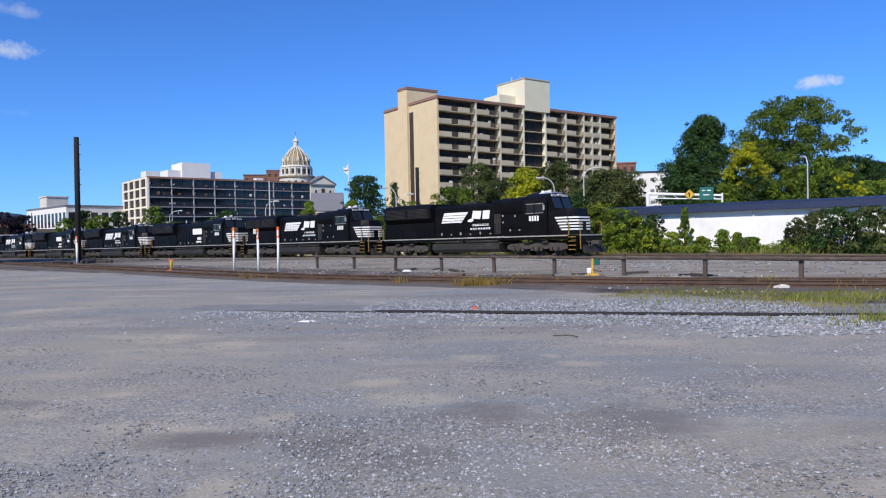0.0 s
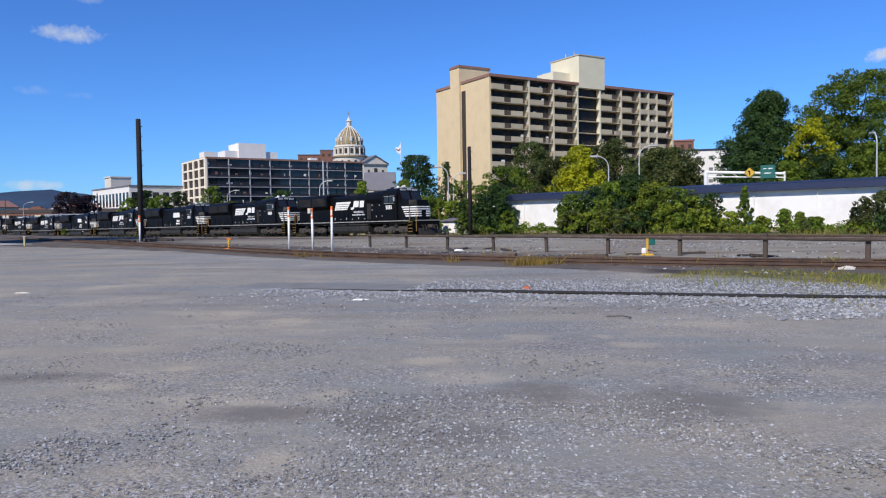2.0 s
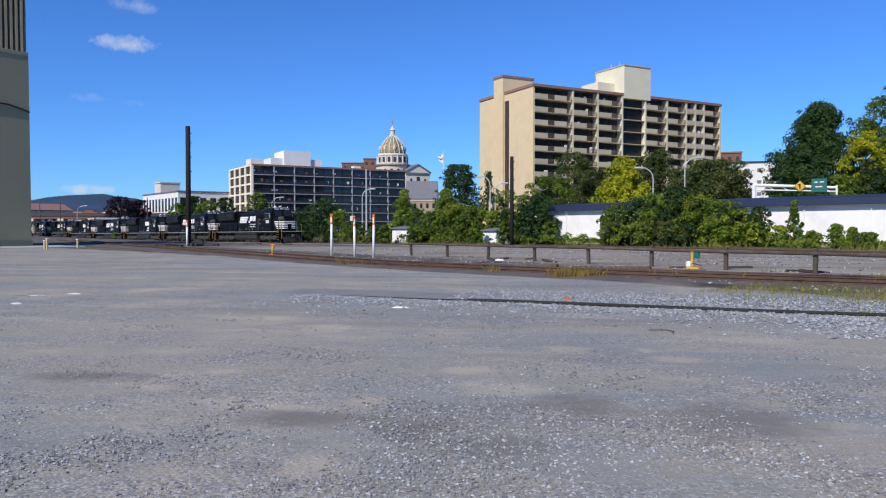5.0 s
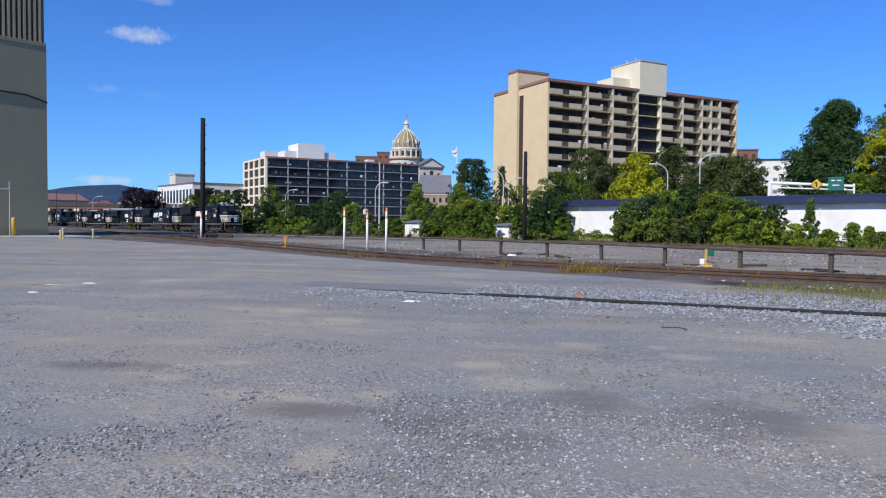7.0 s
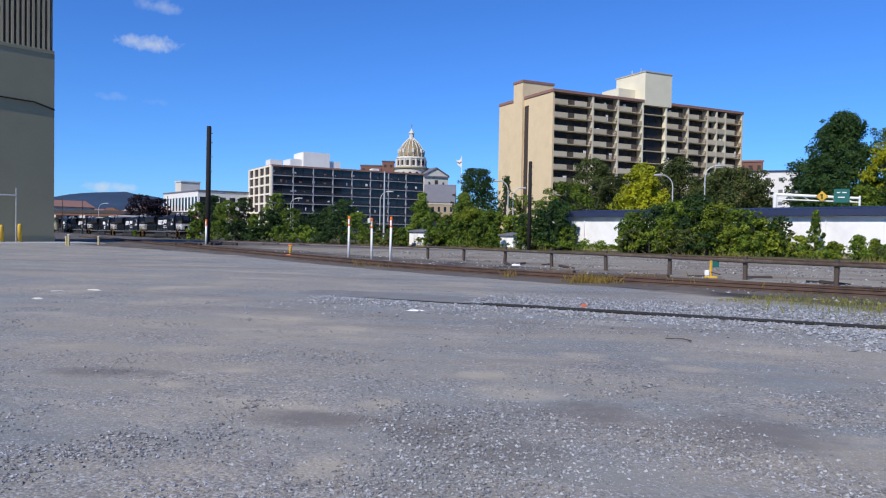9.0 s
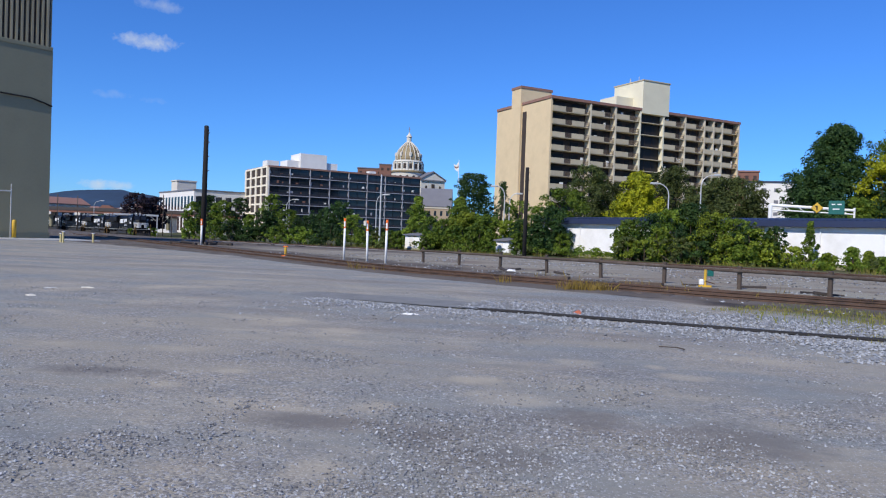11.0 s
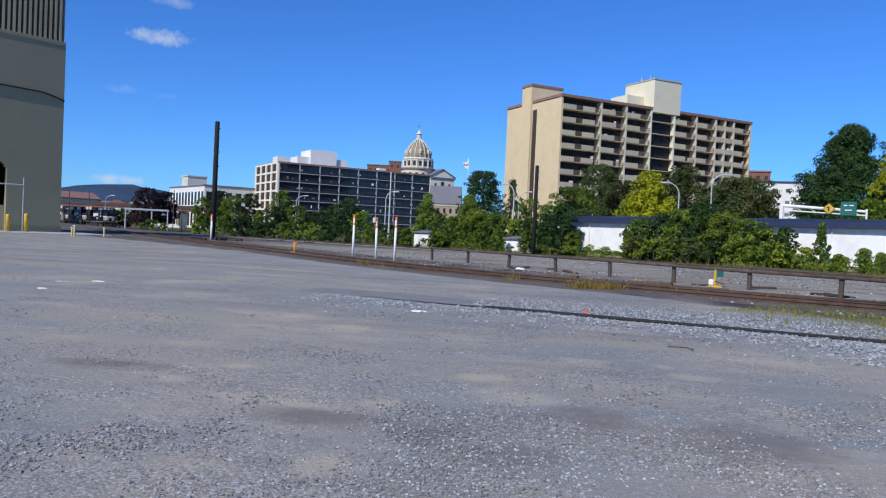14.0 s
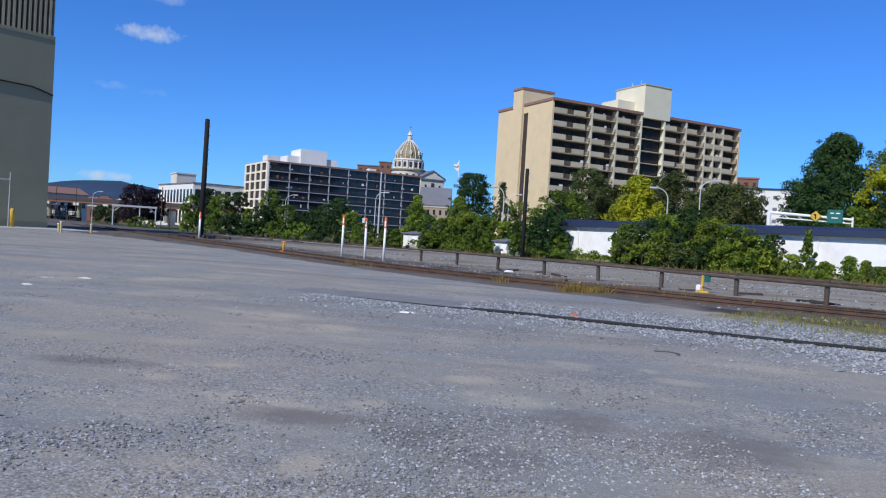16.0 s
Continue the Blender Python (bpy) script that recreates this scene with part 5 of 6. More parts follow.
# ---------------------------------------------------------------- highway sign gantry and viaduct
def build_gantry():
    a, b = Vector(polar(15.66, 84)), Vector(polar(20.95, 84))
    ang = math.degrees(math.atan2((b - a).y, (b - a).x))
    T = thing("sign_gantry", Matrix.Translation(a) @ pose(0, 0, 0, 0, 0, ang), "white cantilever highway sign gantry with green sign", "sign gantry")
    n = (b - a).length
    part("post", lathe([(0.24, 0), (0.2, 6.2)], 14), M["white"], T)
    part("arm", rods(((0, 0, 6.1), (n, 0, 5.65), 0.17, 0.13), ((0, 0, 5.6), (n, 0, 5.25), 0.07), seg=10), M["white"], T)
    part("strut", rods(*[((n * k / 6, 0, 6.08 - 0.07 * k), (n * (k + 0.5) / 6, 0, 5.55 - 0.05 * k), 0.04) for k in range(6)], seg=6), M["white"], T)
    part("sign_panel", B((n * 0.70, n * 0.885, -0.26, -0.2, 5.2, 6.6), bevel=0.02), M["green"], T, "green direction sign with unreadable bars")
    for x0, x1, z in ((0.735, 0.775, 6.18), (0.80, 0.85, 6.18), (0.75, 0.83, 5.7)):
        part("lettering_bar", B((n * x0, n * x1, -0.275, -0.262, z, z + 0.1)), M["white"], T)
    dia = B((-0.4, 0.4, -0.03, 0.03, -0.4, 0.4), bevel=0.02)
    o = part("warning_diamond", dia, M["yellow"], T, "yellow-orange diamond warning plate")
    o.matrix_basis = pose(n * 0.565, -0.24, 5.85, 0, 45, 0)
    part("arrow_mark", B((n * 0.565 - 0.06, n * 0.565 + 0.06, -0.29, -0.275, 5.6, 6.05), (n * 0.565 - 0.18, n * 0.565 + 0.06, -0.29, -0.275, 5.95, 6.07)), M["pole"], T)
    part("end_post", rods(((n, 0, 4.9), (n, 0, 5.9), 0.1)), M["white"], T)


build_gantry()


def build_viaduct():
    a, b = Vector(polar(-41, 235)), Vector(polar(-24, 205))
    ang = math.degrees(math.atan2((b - a).y, (b - a).x))
    n = (b - a).length
    T = thing("viaduct", Matrix.Translation(a) @ pose(0, 0, 0, 0, 0, ang), "concrete road viaduct on round piers beyond the yard", "bridge")
    part("deck", B((0, n, -4, 4, 3.9, 4.7)), M["brick"], T, "rust-brown girder deck")
    part("parapet", B((0, n, -4.15, -3.95, 4.5, 5.4)), M["haze"], T)
    for i in range(9):
        part("pier", rods(((4 + i * n / 9, -2.5, 0), (4 + i * n / 9, -2.5, 3.9), 0.5), seg=10), M["concrete"], T)
    for i in range(9):
        part("pier_cap", B((3.2 + i * n / 9, 4.8 + i * n / 9, -4.3, -2.0, 3.2, 3.95), bevel=0.05), M["stonepale"], T, "pale concrete pier cap")
    for i, c in ((2, "white"), (4.4, "brick"), (5.1, "steel"), (7.2, "white")):
        car_body = prism([(-2.1, 0.35), (2.1, 0.35), (2.1, 0.9), (1.2, 1.0), (0.7, 1.5), (-1.2, 1.5), (-1.8, 1.0), (-2.1, 0.9)], -0.85, 0.85, "y")
        car = thing("car", T.matrix_basis @ Matrix.Translation((i * n / 9, -2.0, 4.7)), "small car standing on the viaduct", "car", "cars on the viaduct")
        part("body", car_body, M[c], car)
        for x in (-1.3, 1.3):
            for y in (-0.8, 0.8):
                part("wheel", rods(((x, y - 0.08, 0.33), (x, y + 0.08, 0.33), 0.33), seg=12), M["under"], car)


build_viaduct()
def build_yard_gantry():
    a, b = Vector(polar(-33.05, 190)), Vector(polar(-30.19, 190))
    n = (b - a).length
    T = thing("yard_gantry", Matrix.Translation(a) @ pose(0, 0, 0, 0, 0, math.degrees(math.atan2((b - a).y, (b - a).x))), "pale steel pipe gantry across the far yard", "gantry")
    part("beam", B((-0.3, n + 0.3, -0.2, 0.2, 4.8, 5.25), bevel=0.04), M["steel"], T)
    for x in (0.0, n * 0.62, n):
        part("post", lathe([(0.16, 0), (0.13, 4.85)], 10), M["steel"], T).location = (x, 0, 0)
    part("brace", rods(((0.1, 0, 3.65), (1.6, 0, 4.85), 0.06), ((n - 0.1, 0, 3.65), (n - 1.6, 0, 4.85), 0.06), seg=6), M["steel"], T)


build_yard_gantry()
rng = random.Random(12)
for az, d, w, h, turn, wall, label in ((-36.3, 262, 16, 10.74, 62, "stonepale", "pale gabled house with a rust-brown roof"), (-36.6, 330, 26, 9.5, 14, "stonepale", "pale low house beyond the viaduct"), (-35.2, 300, 30, 8.6, 20, "brick", "brown-roofed brick row beyond the viaduct"),
                                       (-33.0, 310, 26, 9.0, 18, "brick", "brick terrace beyond the viaduct"), (-31.0, 340, 22, 11.5, 10, "brick", "red brick building beyond the yard"),
                                       (-30.3, 290, 10, 8.0, 16, "plaster", "white gabled house beyond the yard")):
    gabled("town_house", az, d, w, 12, h - 2.2, h, turn, wall, "coping", label, 7, 1)
for az, d, h in ((-35.45, 200, 9.2), (-32.0, 200, 9.8), (-31.75, 205, 9.6), (-29.8, 190, 10.2), (-36.7, 190, 8.8), (-29.2, 170, 5.5), (-24.0, 260, 13.5)):
    pole(polar(az, d), h, 0.10, "telegraph_pole", "thin telegraph pole beyond the yard", wood="timber")


# ---------------------------------------------------------------- trees and shrubs
TREE_LABELS = {"dark": "dark green leafy", "mid": "mid green leafy", "fresh": "fresh yellowish green", "lime": "bright yellow-green", "olive": "dull olive green", "maroon": "dark reddish brown"}


def crown_mesh(boughs, size, cover, material, rs):
    """Leaves on the shells of rounded boughs, rows of x, y, z, radius: tops catch the light, undersides and gaps stay dark."""
    cnt = np.maximum(24, (cover * 4 * math.pi * boughs[:, 3] ** 2 / (1.1 * size * size)).astype(int))
    k = int(cnt.sum())
    c, r = np.repeat(boughs[:, :3], cnt, axis=0), np.repeat(boughs[:, 3], cnt)
    d = rs.normal(size=(k, 3))
    d[:, 2] += 0.25
    d /= np.linalg.norm(d, axis=1)[:, None]
    out = 0.62 + 0.42 * rs.uniform(size=k) + 0.16 * np.maximum(0.0, rs.normal(size=k))
    pos = c + d * (r * out)[:, None] * np.array([1, 1, 0.78])
    nrm = d * 0.85 + rs.normal(size=d.shape) * 0.42 + np.array([0, 0, 0.35])
    nrm /= np.linalg.norm(nrm, axis=1)[:, None]
    t = np.cross(nrm, rs.normal(size=d.shape))
    t /= np.linalg.norm(t, axis=1)[:, None]
    b = np.cross(nrm, t)
    s = size * rs.uniform(0.6, 1.35, k)[:, None]
    v = np.stack([pos - t * s, pos - b * s * 0.5 + nrm * s * 0.12, pos + t * s, pos + b * s * 0.5 + nrm * s * 0.12], 1).reshape(-1, 3)
    return mesh_arrays("crown", v, np.arange(len(v)).reshape(-1, 4), material)


def envelope(shape, z):
    """Half width of a crown, as a share of its greatest, at a share z of its height."""
    if shape == "c":
        return 1.03 - z
    if shape == "p":
        return max(0.0, 1.02 - z) ** 0.72 * min(1.0, 0.7 + 1.6 * z) * 1.1
    if shape == "b":
        return math.sqrt(max(0.0, 1 - max(0.0, (z - 0.3) / 0.72) ** 2))
    return math.sqrt(max(0.0, 1 - ((z - 0.5) / 0.51) ** 2)) ** 0.75


def tree(az, d, h, w, tint, shape, seed):
    rs = np.random.RandomState(seed)
    rng = random.Random(seed)
    kind = {"r": "tree", "b": "shrub", "c": "conifer", "p": "tree"}[shape]
    T = thing(kind, Matrix.Translation(polar(az, d)) @ pose(0, 0, 0, 0, 0, rng.uniform(0, 360)), f"{TREE_LABELS[tint]} {kind} behind the main line", kind, "trees and shrubs behind the tracks")
    size = 0.055 + 0.00105 * d
    small = min(w, 0.5 * h)
    n = 70 if shape == "c" else int(min(150, 44 + 2.2 * w * h)) if w < 5 else 300
    fine = 0.66 if w > 5 else 0.75 if shape == "c" else 1.0
    lo = {"b": 0.08, "p": 0.16, "c": 0.06, "r": 0.2}[shape]
    boughs = []
    for i in range(n):
        z = lo + (0.98 - lo) * (i + rs.uniform()) / n
        a = rs.uniform(0, 2 * math.pi)
        rb = max(0.2, small * rs.uniform(0.15, 0.32) * fine * (1.15 - 0.4 * z))
        lobe = 1.04 + (0.36 if w < 4.5 else 0.62) * noise.noise((math.cos(a) * 1.3 + seed, math.sin(a) * 1.3, z * 3.2))
        reach = max(0.0, envelope(shape, z) * w * lobe - 0.45 * rb)
        q = reach * rs.uniform() ** 0.38
        if rs.uniform() < 0.18:
            q, rb = reach + rs.uniform(0.06, 0.2) * w, rb * 0.6
        boughs.append((q * math.cos(a), q * math.sin(a), min(z * h, h - 0.72 * rb), rb))
    boughs.append((0.03 * w, 0.0, h - 0.16 * small, 0.2 * small))
    boughs = np.array(boughs)
    cover = 0.62 if len(boughs) * small * small * 0.05 / (size * size) < 900 else 0.46
    part("crown", crown_mesh(boughs, size, cover, LEAF[tint], rs), None, T)
    tr = bmesh.new()
    top = h * (0.7 if shape != "c" else 0.92)
    r0 = min(0.3, 0.028 * h) if shape != "b" else 0.05
    limbs = boughs[rs.permutation(len(boughs))[:12 if shape != "b" else 7]]
    if shape == "b":
        for x, y, z, _ in limbs:
            tube(tr, (0.1 * x, 0.1 * y, -0.1), (x, y, z), r0, 0.015, seg=5)
    else:
        tube(tr, (0, 0, -0.2), (0.02 * h, 0.01 * h, top * 0.5), r0, r0 * 0.7)
        tube(tr, (0.02 * h, 0.01 * h, top * 0.5), (0, 0, top), r0 * 0.7, r0 * 0.2)
        for x, y, z, _ in limbs:
            k = max(0.15 * h, min(top, z - 0.5 * math.hypot(x, y)))
            tube(tr, (0.01 * h, 0.005 * h, k), (x, y, max(z, k + 0.1)), r0 * 0.3, 0.02, seg=5)
    part("trunk", tr, M["bark"], T)


LEFT_TREES = [
    (-27.62, 150, 7.35, 2.12, "mid", "r"), (-26.69, 148, 8.63, 2.37, "dark", "r"), (-25.59, 140, 7.46, 2.34, "mid", "r"), (-24.35, 140, 8.04, 1.8, "dark", "r"),
    (-23.6, 130, 4.75, 1.66, "mid", "b"), (-24.85, 128, 3.41, 2.05, "dark", "b"), (-27.9, 140, 3.52, 1.34, "mid", "b"), (-22.04, 132, 8.56, 2.2, "mid", "r"),
    (-22.42, 125, 5.32, 2.25, "dark", "r"), (-20.63, 124, 5.62, 1.91, "mid", "r"), (-19.42, 118, 4.54, 1.97, "dark", "r"), (-18.25, 112, 5.44, 1.87, "dark", "r"),
    (-16.9, 110, 6.67, 2.39, "dark", "r"), (-15.84, 106, 4.61, 1.49, "mid", "r"), (-17.59, 100, 3.08, 2.18, "dark", "b"), (-19.76, 108, 2.6, 2.07, "mid", "b"),
    (-21.48, 112, 2.62, 2.16, "mid", "b"), (-14.73, 100, 3.12, 1.28, "mid", "b"), (-13.62, 96, 2.69, 1.11, "olive", "b"), (-23.38, 125, 2.45, 2.08, "dark", "b"),
    (-26.28, 130, 2.44, 2, "mid", "b"),
]
MIDDLE_TREES = [
    (-10.66, 95, 6.93, 2.23, "mid", "p"), (-9.52, 90, 4.2, 1.69, "mid", "b"), (-7.31, 100, 7.27, 2.97, "mid", "p"), (-12.73, 90, 2.27, 1.27, "mid", "b"),
    (-6.31, 150, 15.39, 4.34, "dark", "r"), (-3.99, 120, 11.36, 2.87, "dark", "c"), (-2.73, 85, 6.26, 1.46, "mid", "r"), (-1.4, 80, 5.35, 1.5, "mid", "r"),
    (0.63, 84, 7.61, 2.76, "mid", "r"), (-0.09, 76, 5.14, 2.14, "dark", "r"), (2.67, 118, 13.99, 3.69, "olive", "r"), (4.18, 110, 10.58, 3.1, "olive", "r"),
    (6.34, 86, 9.8, 4.1, "lime", "p"), (8.92, 115, 13.57, 3.6, "olive", "r"), (7.71, 112, 12.31, 2.63, "olive", "r"), (12.88, 100, 10.45, 4.38, "olive", "r"),
    (10.94, 104, 9.85, 3.25, "olive", "r"), (14.61, 98, 8.15, 1.99, "olive", "r"),
]
BUSHES = [
    (-8.27, 86.9, 3.84, 2.31, "mid", "b"), (-6.71, 85.6, 4.75, 2.28, "fresh", "b"), (-5.24, 82.4, 4.37, 2.06, "mid", "b"), (-3.59, 80.7, 3.69, 1.77, "fresh", "b"),
    (-2.4, 77.6, 3.72, 1.46, "dark", "b"), (-1.16, 76, 3.21, 1.54, "dark", "b"), (-9.1, 87.4, 2.48, 1.5, "mid", "b"), (-0.07, 74.6, 3.52, 1.28, "dark", "b"),
    (0.78, 73.6, 2.36, 0.81, "mid", "b"), (5.92, 68.4, 3.7, 1.61, "mid", "b"), (7.56, 68.3, 4.35, 2.24, "dark", "b"), (8.98, 67.1, 4.64, 2.1, "mid", "b"),
    (10.38, 66.7, 5.18, 2.29, "dark", "b"), (11.97, 65, 4.35, 2.13, "fresh", "b"), (13.4, 64.1, 3.83, 1.9, "mid", "b"), (6.99, 65.7, 1.87, 2.05, "fresh", "b"),
    (9.43, 63.8, 2.11, 2.09, "olive", "b"), (11.23, 62.6, 1.87, 1.76, "dark", "b"), (14.75, 62.1, 2.94, 1.75, "fresh", "b"), (16.08, 61.9, 3.19, 1.07, "dark", "b"),
    (13.94, 60.9, 1.64, 1.33, "mid", "b"),
]
WEEDY_SHRUBS = [
    (18.3, 60.8, 3.58, 0.95, "mid", "c"), (17.17, 60.8, 1.66, 1.14, "fresh", "b"), (19.51, 59.7, 1.24, 0.6, "fresh", "b"), (20.94, 59.1, 1.75, 0.55, "mid", "b"),
    (21.95, 58.7, 1.5, 0.45, "fresh", "b"), (22.91, 58.4, 1.15, 0.82, "mid", "b"), (26.96, 56.6, 2.87, 2.03, "olive", "b"), (28.7, 57.1, 3.13, 2.5, "dark", "b"),
    (30.55, 56.2, 3.08, 2.64, "olive", "b"), (32.34, 55.9, 2.86, 2.62, "olive", "b"), (25.69, 56.4, 1.91, 0.88, "olive", "b"),
]
RIGHT_TREES = [
    (19.8, 97, 16.3, 7.2, "dark", "p"), (18.2, 99, 11.2, 3.0, "dark", "r"), (25.78, 100, 17.97, 6.72, "mid", "r"), (22.52, 94, 12.34, 2.79, "lime", "r"),
    (27.34, 93, 9.81, 2.91, "mid", "r"), (29.0, 92, 8.0, 1.8, "lime", "r"), (23.33, 92, 8.19, 2.88, "dark", "b"), (25.54, 91, 7.59, 3.27, "mid", "b"),
    (28.03, 92, 7.12, 3.31, "dark", "b"), (29.58, 135, 13.68, 4.75, "dark", "r"), (31.56, 150, 13.63, 7.03, "dark", "r"), (30.57, 95, 7.08, 3.71, "mid", "b"),
    (32.98, 140, 11.19, 6.57, "dark", "r"), (19.46, 93, 7.6, 3.63, "dark", "b"), (21.22, 92, 7.39, 2.88, "mid", "b"),
]
FILL_SHRUBS = [(5.47, 68.2, 3.02, 1.17, "mid", "b"), (5.82, 66.7, 2.13, 1.35, "olive", "b"), (14.29, 63, 3.14, 1.28, "dark", "b"), (15.79, 62.1, 2.84, 1.07, "mid", "b"), (5.3, 68.4, 2.67, 0.75, "fresh", "b"), (8.2, 64.8, 2.94, 1.12, "fresh", "b"), (12.59, 61.8, 2.4, 0.97, "fresh", "b")]
HUT_SHRUBS = [(-12.2, 87, 2.2, 0.8, "mid", "b"), (-9.9, 86, 2.3, 0.9, "mid", "b"), (-5.0, 75, 2.5, 0.7, "mid", "b"), (-2.75, 74, 2.4, 0.8, "mid", "b"), (-12.9, 88, 1.9, 1.3, "olive", "b"), (-7.6, 82, 3.0, 1.5, "mid", "b"), (-6.0, 79, 3.2, 1.4, "mid", "b")]
YARD_TREES = [(-31.6, 196, 10.6, 3.6, "maroon", "r"), (-30.4, 200, 9.9, 3.2, "maroon", "r"), (-33.4, 205, 5.0, 3.2, "dark", "r"), (-31.2, 165, 2.5, 2.6, "mid", "b")]
for i, row in enumerate(LEFT_TREES + MIDDLE_TREES + BUSHES + WEEDY_SHRUBS + FILL_SHRUBS + HUT_SHRUBS + RIGHT_TREES + YARD_TREES):
    tree(*row, 100 + i)


def blades(name, points, heights, width, material, seed, label, category):
    """Tufts of thin upright blades, uncountable."""
    rs = np.random.RandomState(seed)
    n = len(points)
    a = rs.uniform(0, 2 * math.pi, n)
    side = np.stack([np.cos(a), np.sin(a), np.zeros(n)], 1) * width
    lean = np.stack([rs.normal(size=n), rs.normal(size=n), np.zeros(n)], 1) * 0.28 * heights[:, None]
    up = np.stack([np.zeros(n), np.zeros(n), heights], 1)
    v = np.stack([points - side, points + side, points + side * 0.6 + lean * 0.5 + up * 0.6, points + lean + up], 1).reshape(-1, 3)
    ob = part(name, mesh_arrays(name, v, np.arange(len(v)).reshape(-1, 4), material))
    return tagged(ob, label, category, kind="stuff")


def scatter(n, w0, w1, n0, n1, seed, clump=0.5, thr=0.0):
    """Points on the ground in the main line's own directions, thinned into clumps."""
    rs = np.random.RandomState(seed)
    pts = []
    while len(pts) < n:
        w, q = rs.uniform(w0, w1), rs.uniform(n0, n1)
        p = yard(w, q)
        if noise.noise((p.x * clump, p.y * clump, seed * 0.7)) > thr:
            pts.append((p.x, p.y, fall(p.x, p.y) - 0.02))
    return np.array(pts)


def undergrowth(n, n0, n1, tint, seed, thr, label):
    """Low tangled leafy weeds, uncountable, along the foot of the shed and the shrubs."""
    q = scatter(n, -18, 110, n0, n1, seed, 0.45, thr)
    rs = np.random.RandomState(seed)
    r = rs.uniform(0.12, 0.26, n) + 0.3 * rs.uniform(size=n) ** 3
    ob = part("undergrowth", crown_mesh(np.column_stack([q[:, 0], q[:, 1], r * rs.uniform(0.3, 1.5, n), r]), 0.11, 0.42, LEAF[tint], rs))
    return tagged(ob, label, "weeds", kind="stuff")


rs = np.random.RandomState(7)
p = scatter(5000, -10, 95, 50.0, 57.4, 21, 0.35, 0.05)
blades("weeds", p, rs.uniform(0.12, 0.55, len(p)), 0.03, LEAF["grass"], 1, "rank green and yellow weeds below the shed", "weeds")
undergrowth(380, 52.4, 57.2, "mid", 61, 0.14, "tangled mid green weeds at the foot of the shrubs")
undergrowth(240, 51.6, 57.0, "olive", 62, 0.14, "dull olive weeds at the foot of the shrubs")
undergrowth(80, 52.0, 56.5, "fresh", 63, 0.2, "yellow-green weeds at the foot of the shrubs")
p = np.concatenate([scatter(6500, 0.5, 8.5, 14.2, 18.3, 22, 0.45, -0.05), scatter(1800, -2, 7, 11.6, 14.2, 26, 0.5, 0.05)])
blades("grass", p, rs.uniform(0.03, 0.11, len(p)), 0.012, LEAF["grass"], 2, "thin green grass at the edge of the lot", "grass")
def tufts(n, a, b, spread, seed):
    """Points along a line on the ground from a to b."""
    q = np.random.RandomState(seed)
    k = q.uniform(size=(n, 1))
    xy = np.array(a) * (1 - k) + np.array(b) * k + np.clip(q.normal(size=(n, 2)), -1.8, 1.8) * spread
    return np.array([(x, y, fall(x, y) - 0.02) for x, y in xy])


p = np.concatenate([tufts(620, (7.0, 14.3), (9.6, 14.6), (0.3, 0.45), 31), tufts(150, (6.2, 10.9), (6.9, 11.1), (0.15, 0.12), 32), tufts(140, (3.4, 14.4), (6.4, 14.4), (0.5, 0.45), 33), tufts(90, (8.5, 19.4), (9.2, 20.4), (0.15, 0.15), 34)])
blades("tall_grass", p, rs.uniform(0.05, 0.24, len(p)), 0.012, LEAF["lush"], 4, "fresh green grass tufts along the siding", "grass")
p = np.concatenate([tufts(420, (0.45, 20.75), (1.5, 20.75), (0.2, 0.18), 35), tufts(40, (-1.6, 22.3), (-1.2, 22.2), (0.12, 0.12), 36), scatter(60, 21, 24, 14.3, 15.0, 24, 0.9, 0.0), scatter(200, 0, 20, 17.2, 21.0, 25, 0.9, 0.25)])
blades("dry_weeds", p, rs.uniform(0.08, 0.36, len(p)), 0.013, LEAF["straw"], 3, "dry yellow weeds beside the siding rail", "weeds")


# ---------------------------------------------------------------- loose stones and litter
def stone_material(name, dark, middle, pale):
    m = bpy.data.materials.new(name)
    m.use_nodes = True
    n, l = m.node_tree.nodes, m.node_tree.links
    p = n["Principled BSDF"]
    p.inputs["Roughness"].default_value = 0.85
    g = n.new("ShaderNodeNewGeometry")
    r = n.new("ShaderNodeValToRGB")
    e = r.color_ramp.elements
    e[0].color, e[1].color = (*dark, 1), (*pale, 1)
    a = r.color_ramp.elements.new(0.55)
    a.color = (*middle, 1)
    l.new(g.outputs["Random Per Island"], r.inputs["Fac"])
    l.new(r.outputs["Color"], p.inputs["Base Color"])
    return m


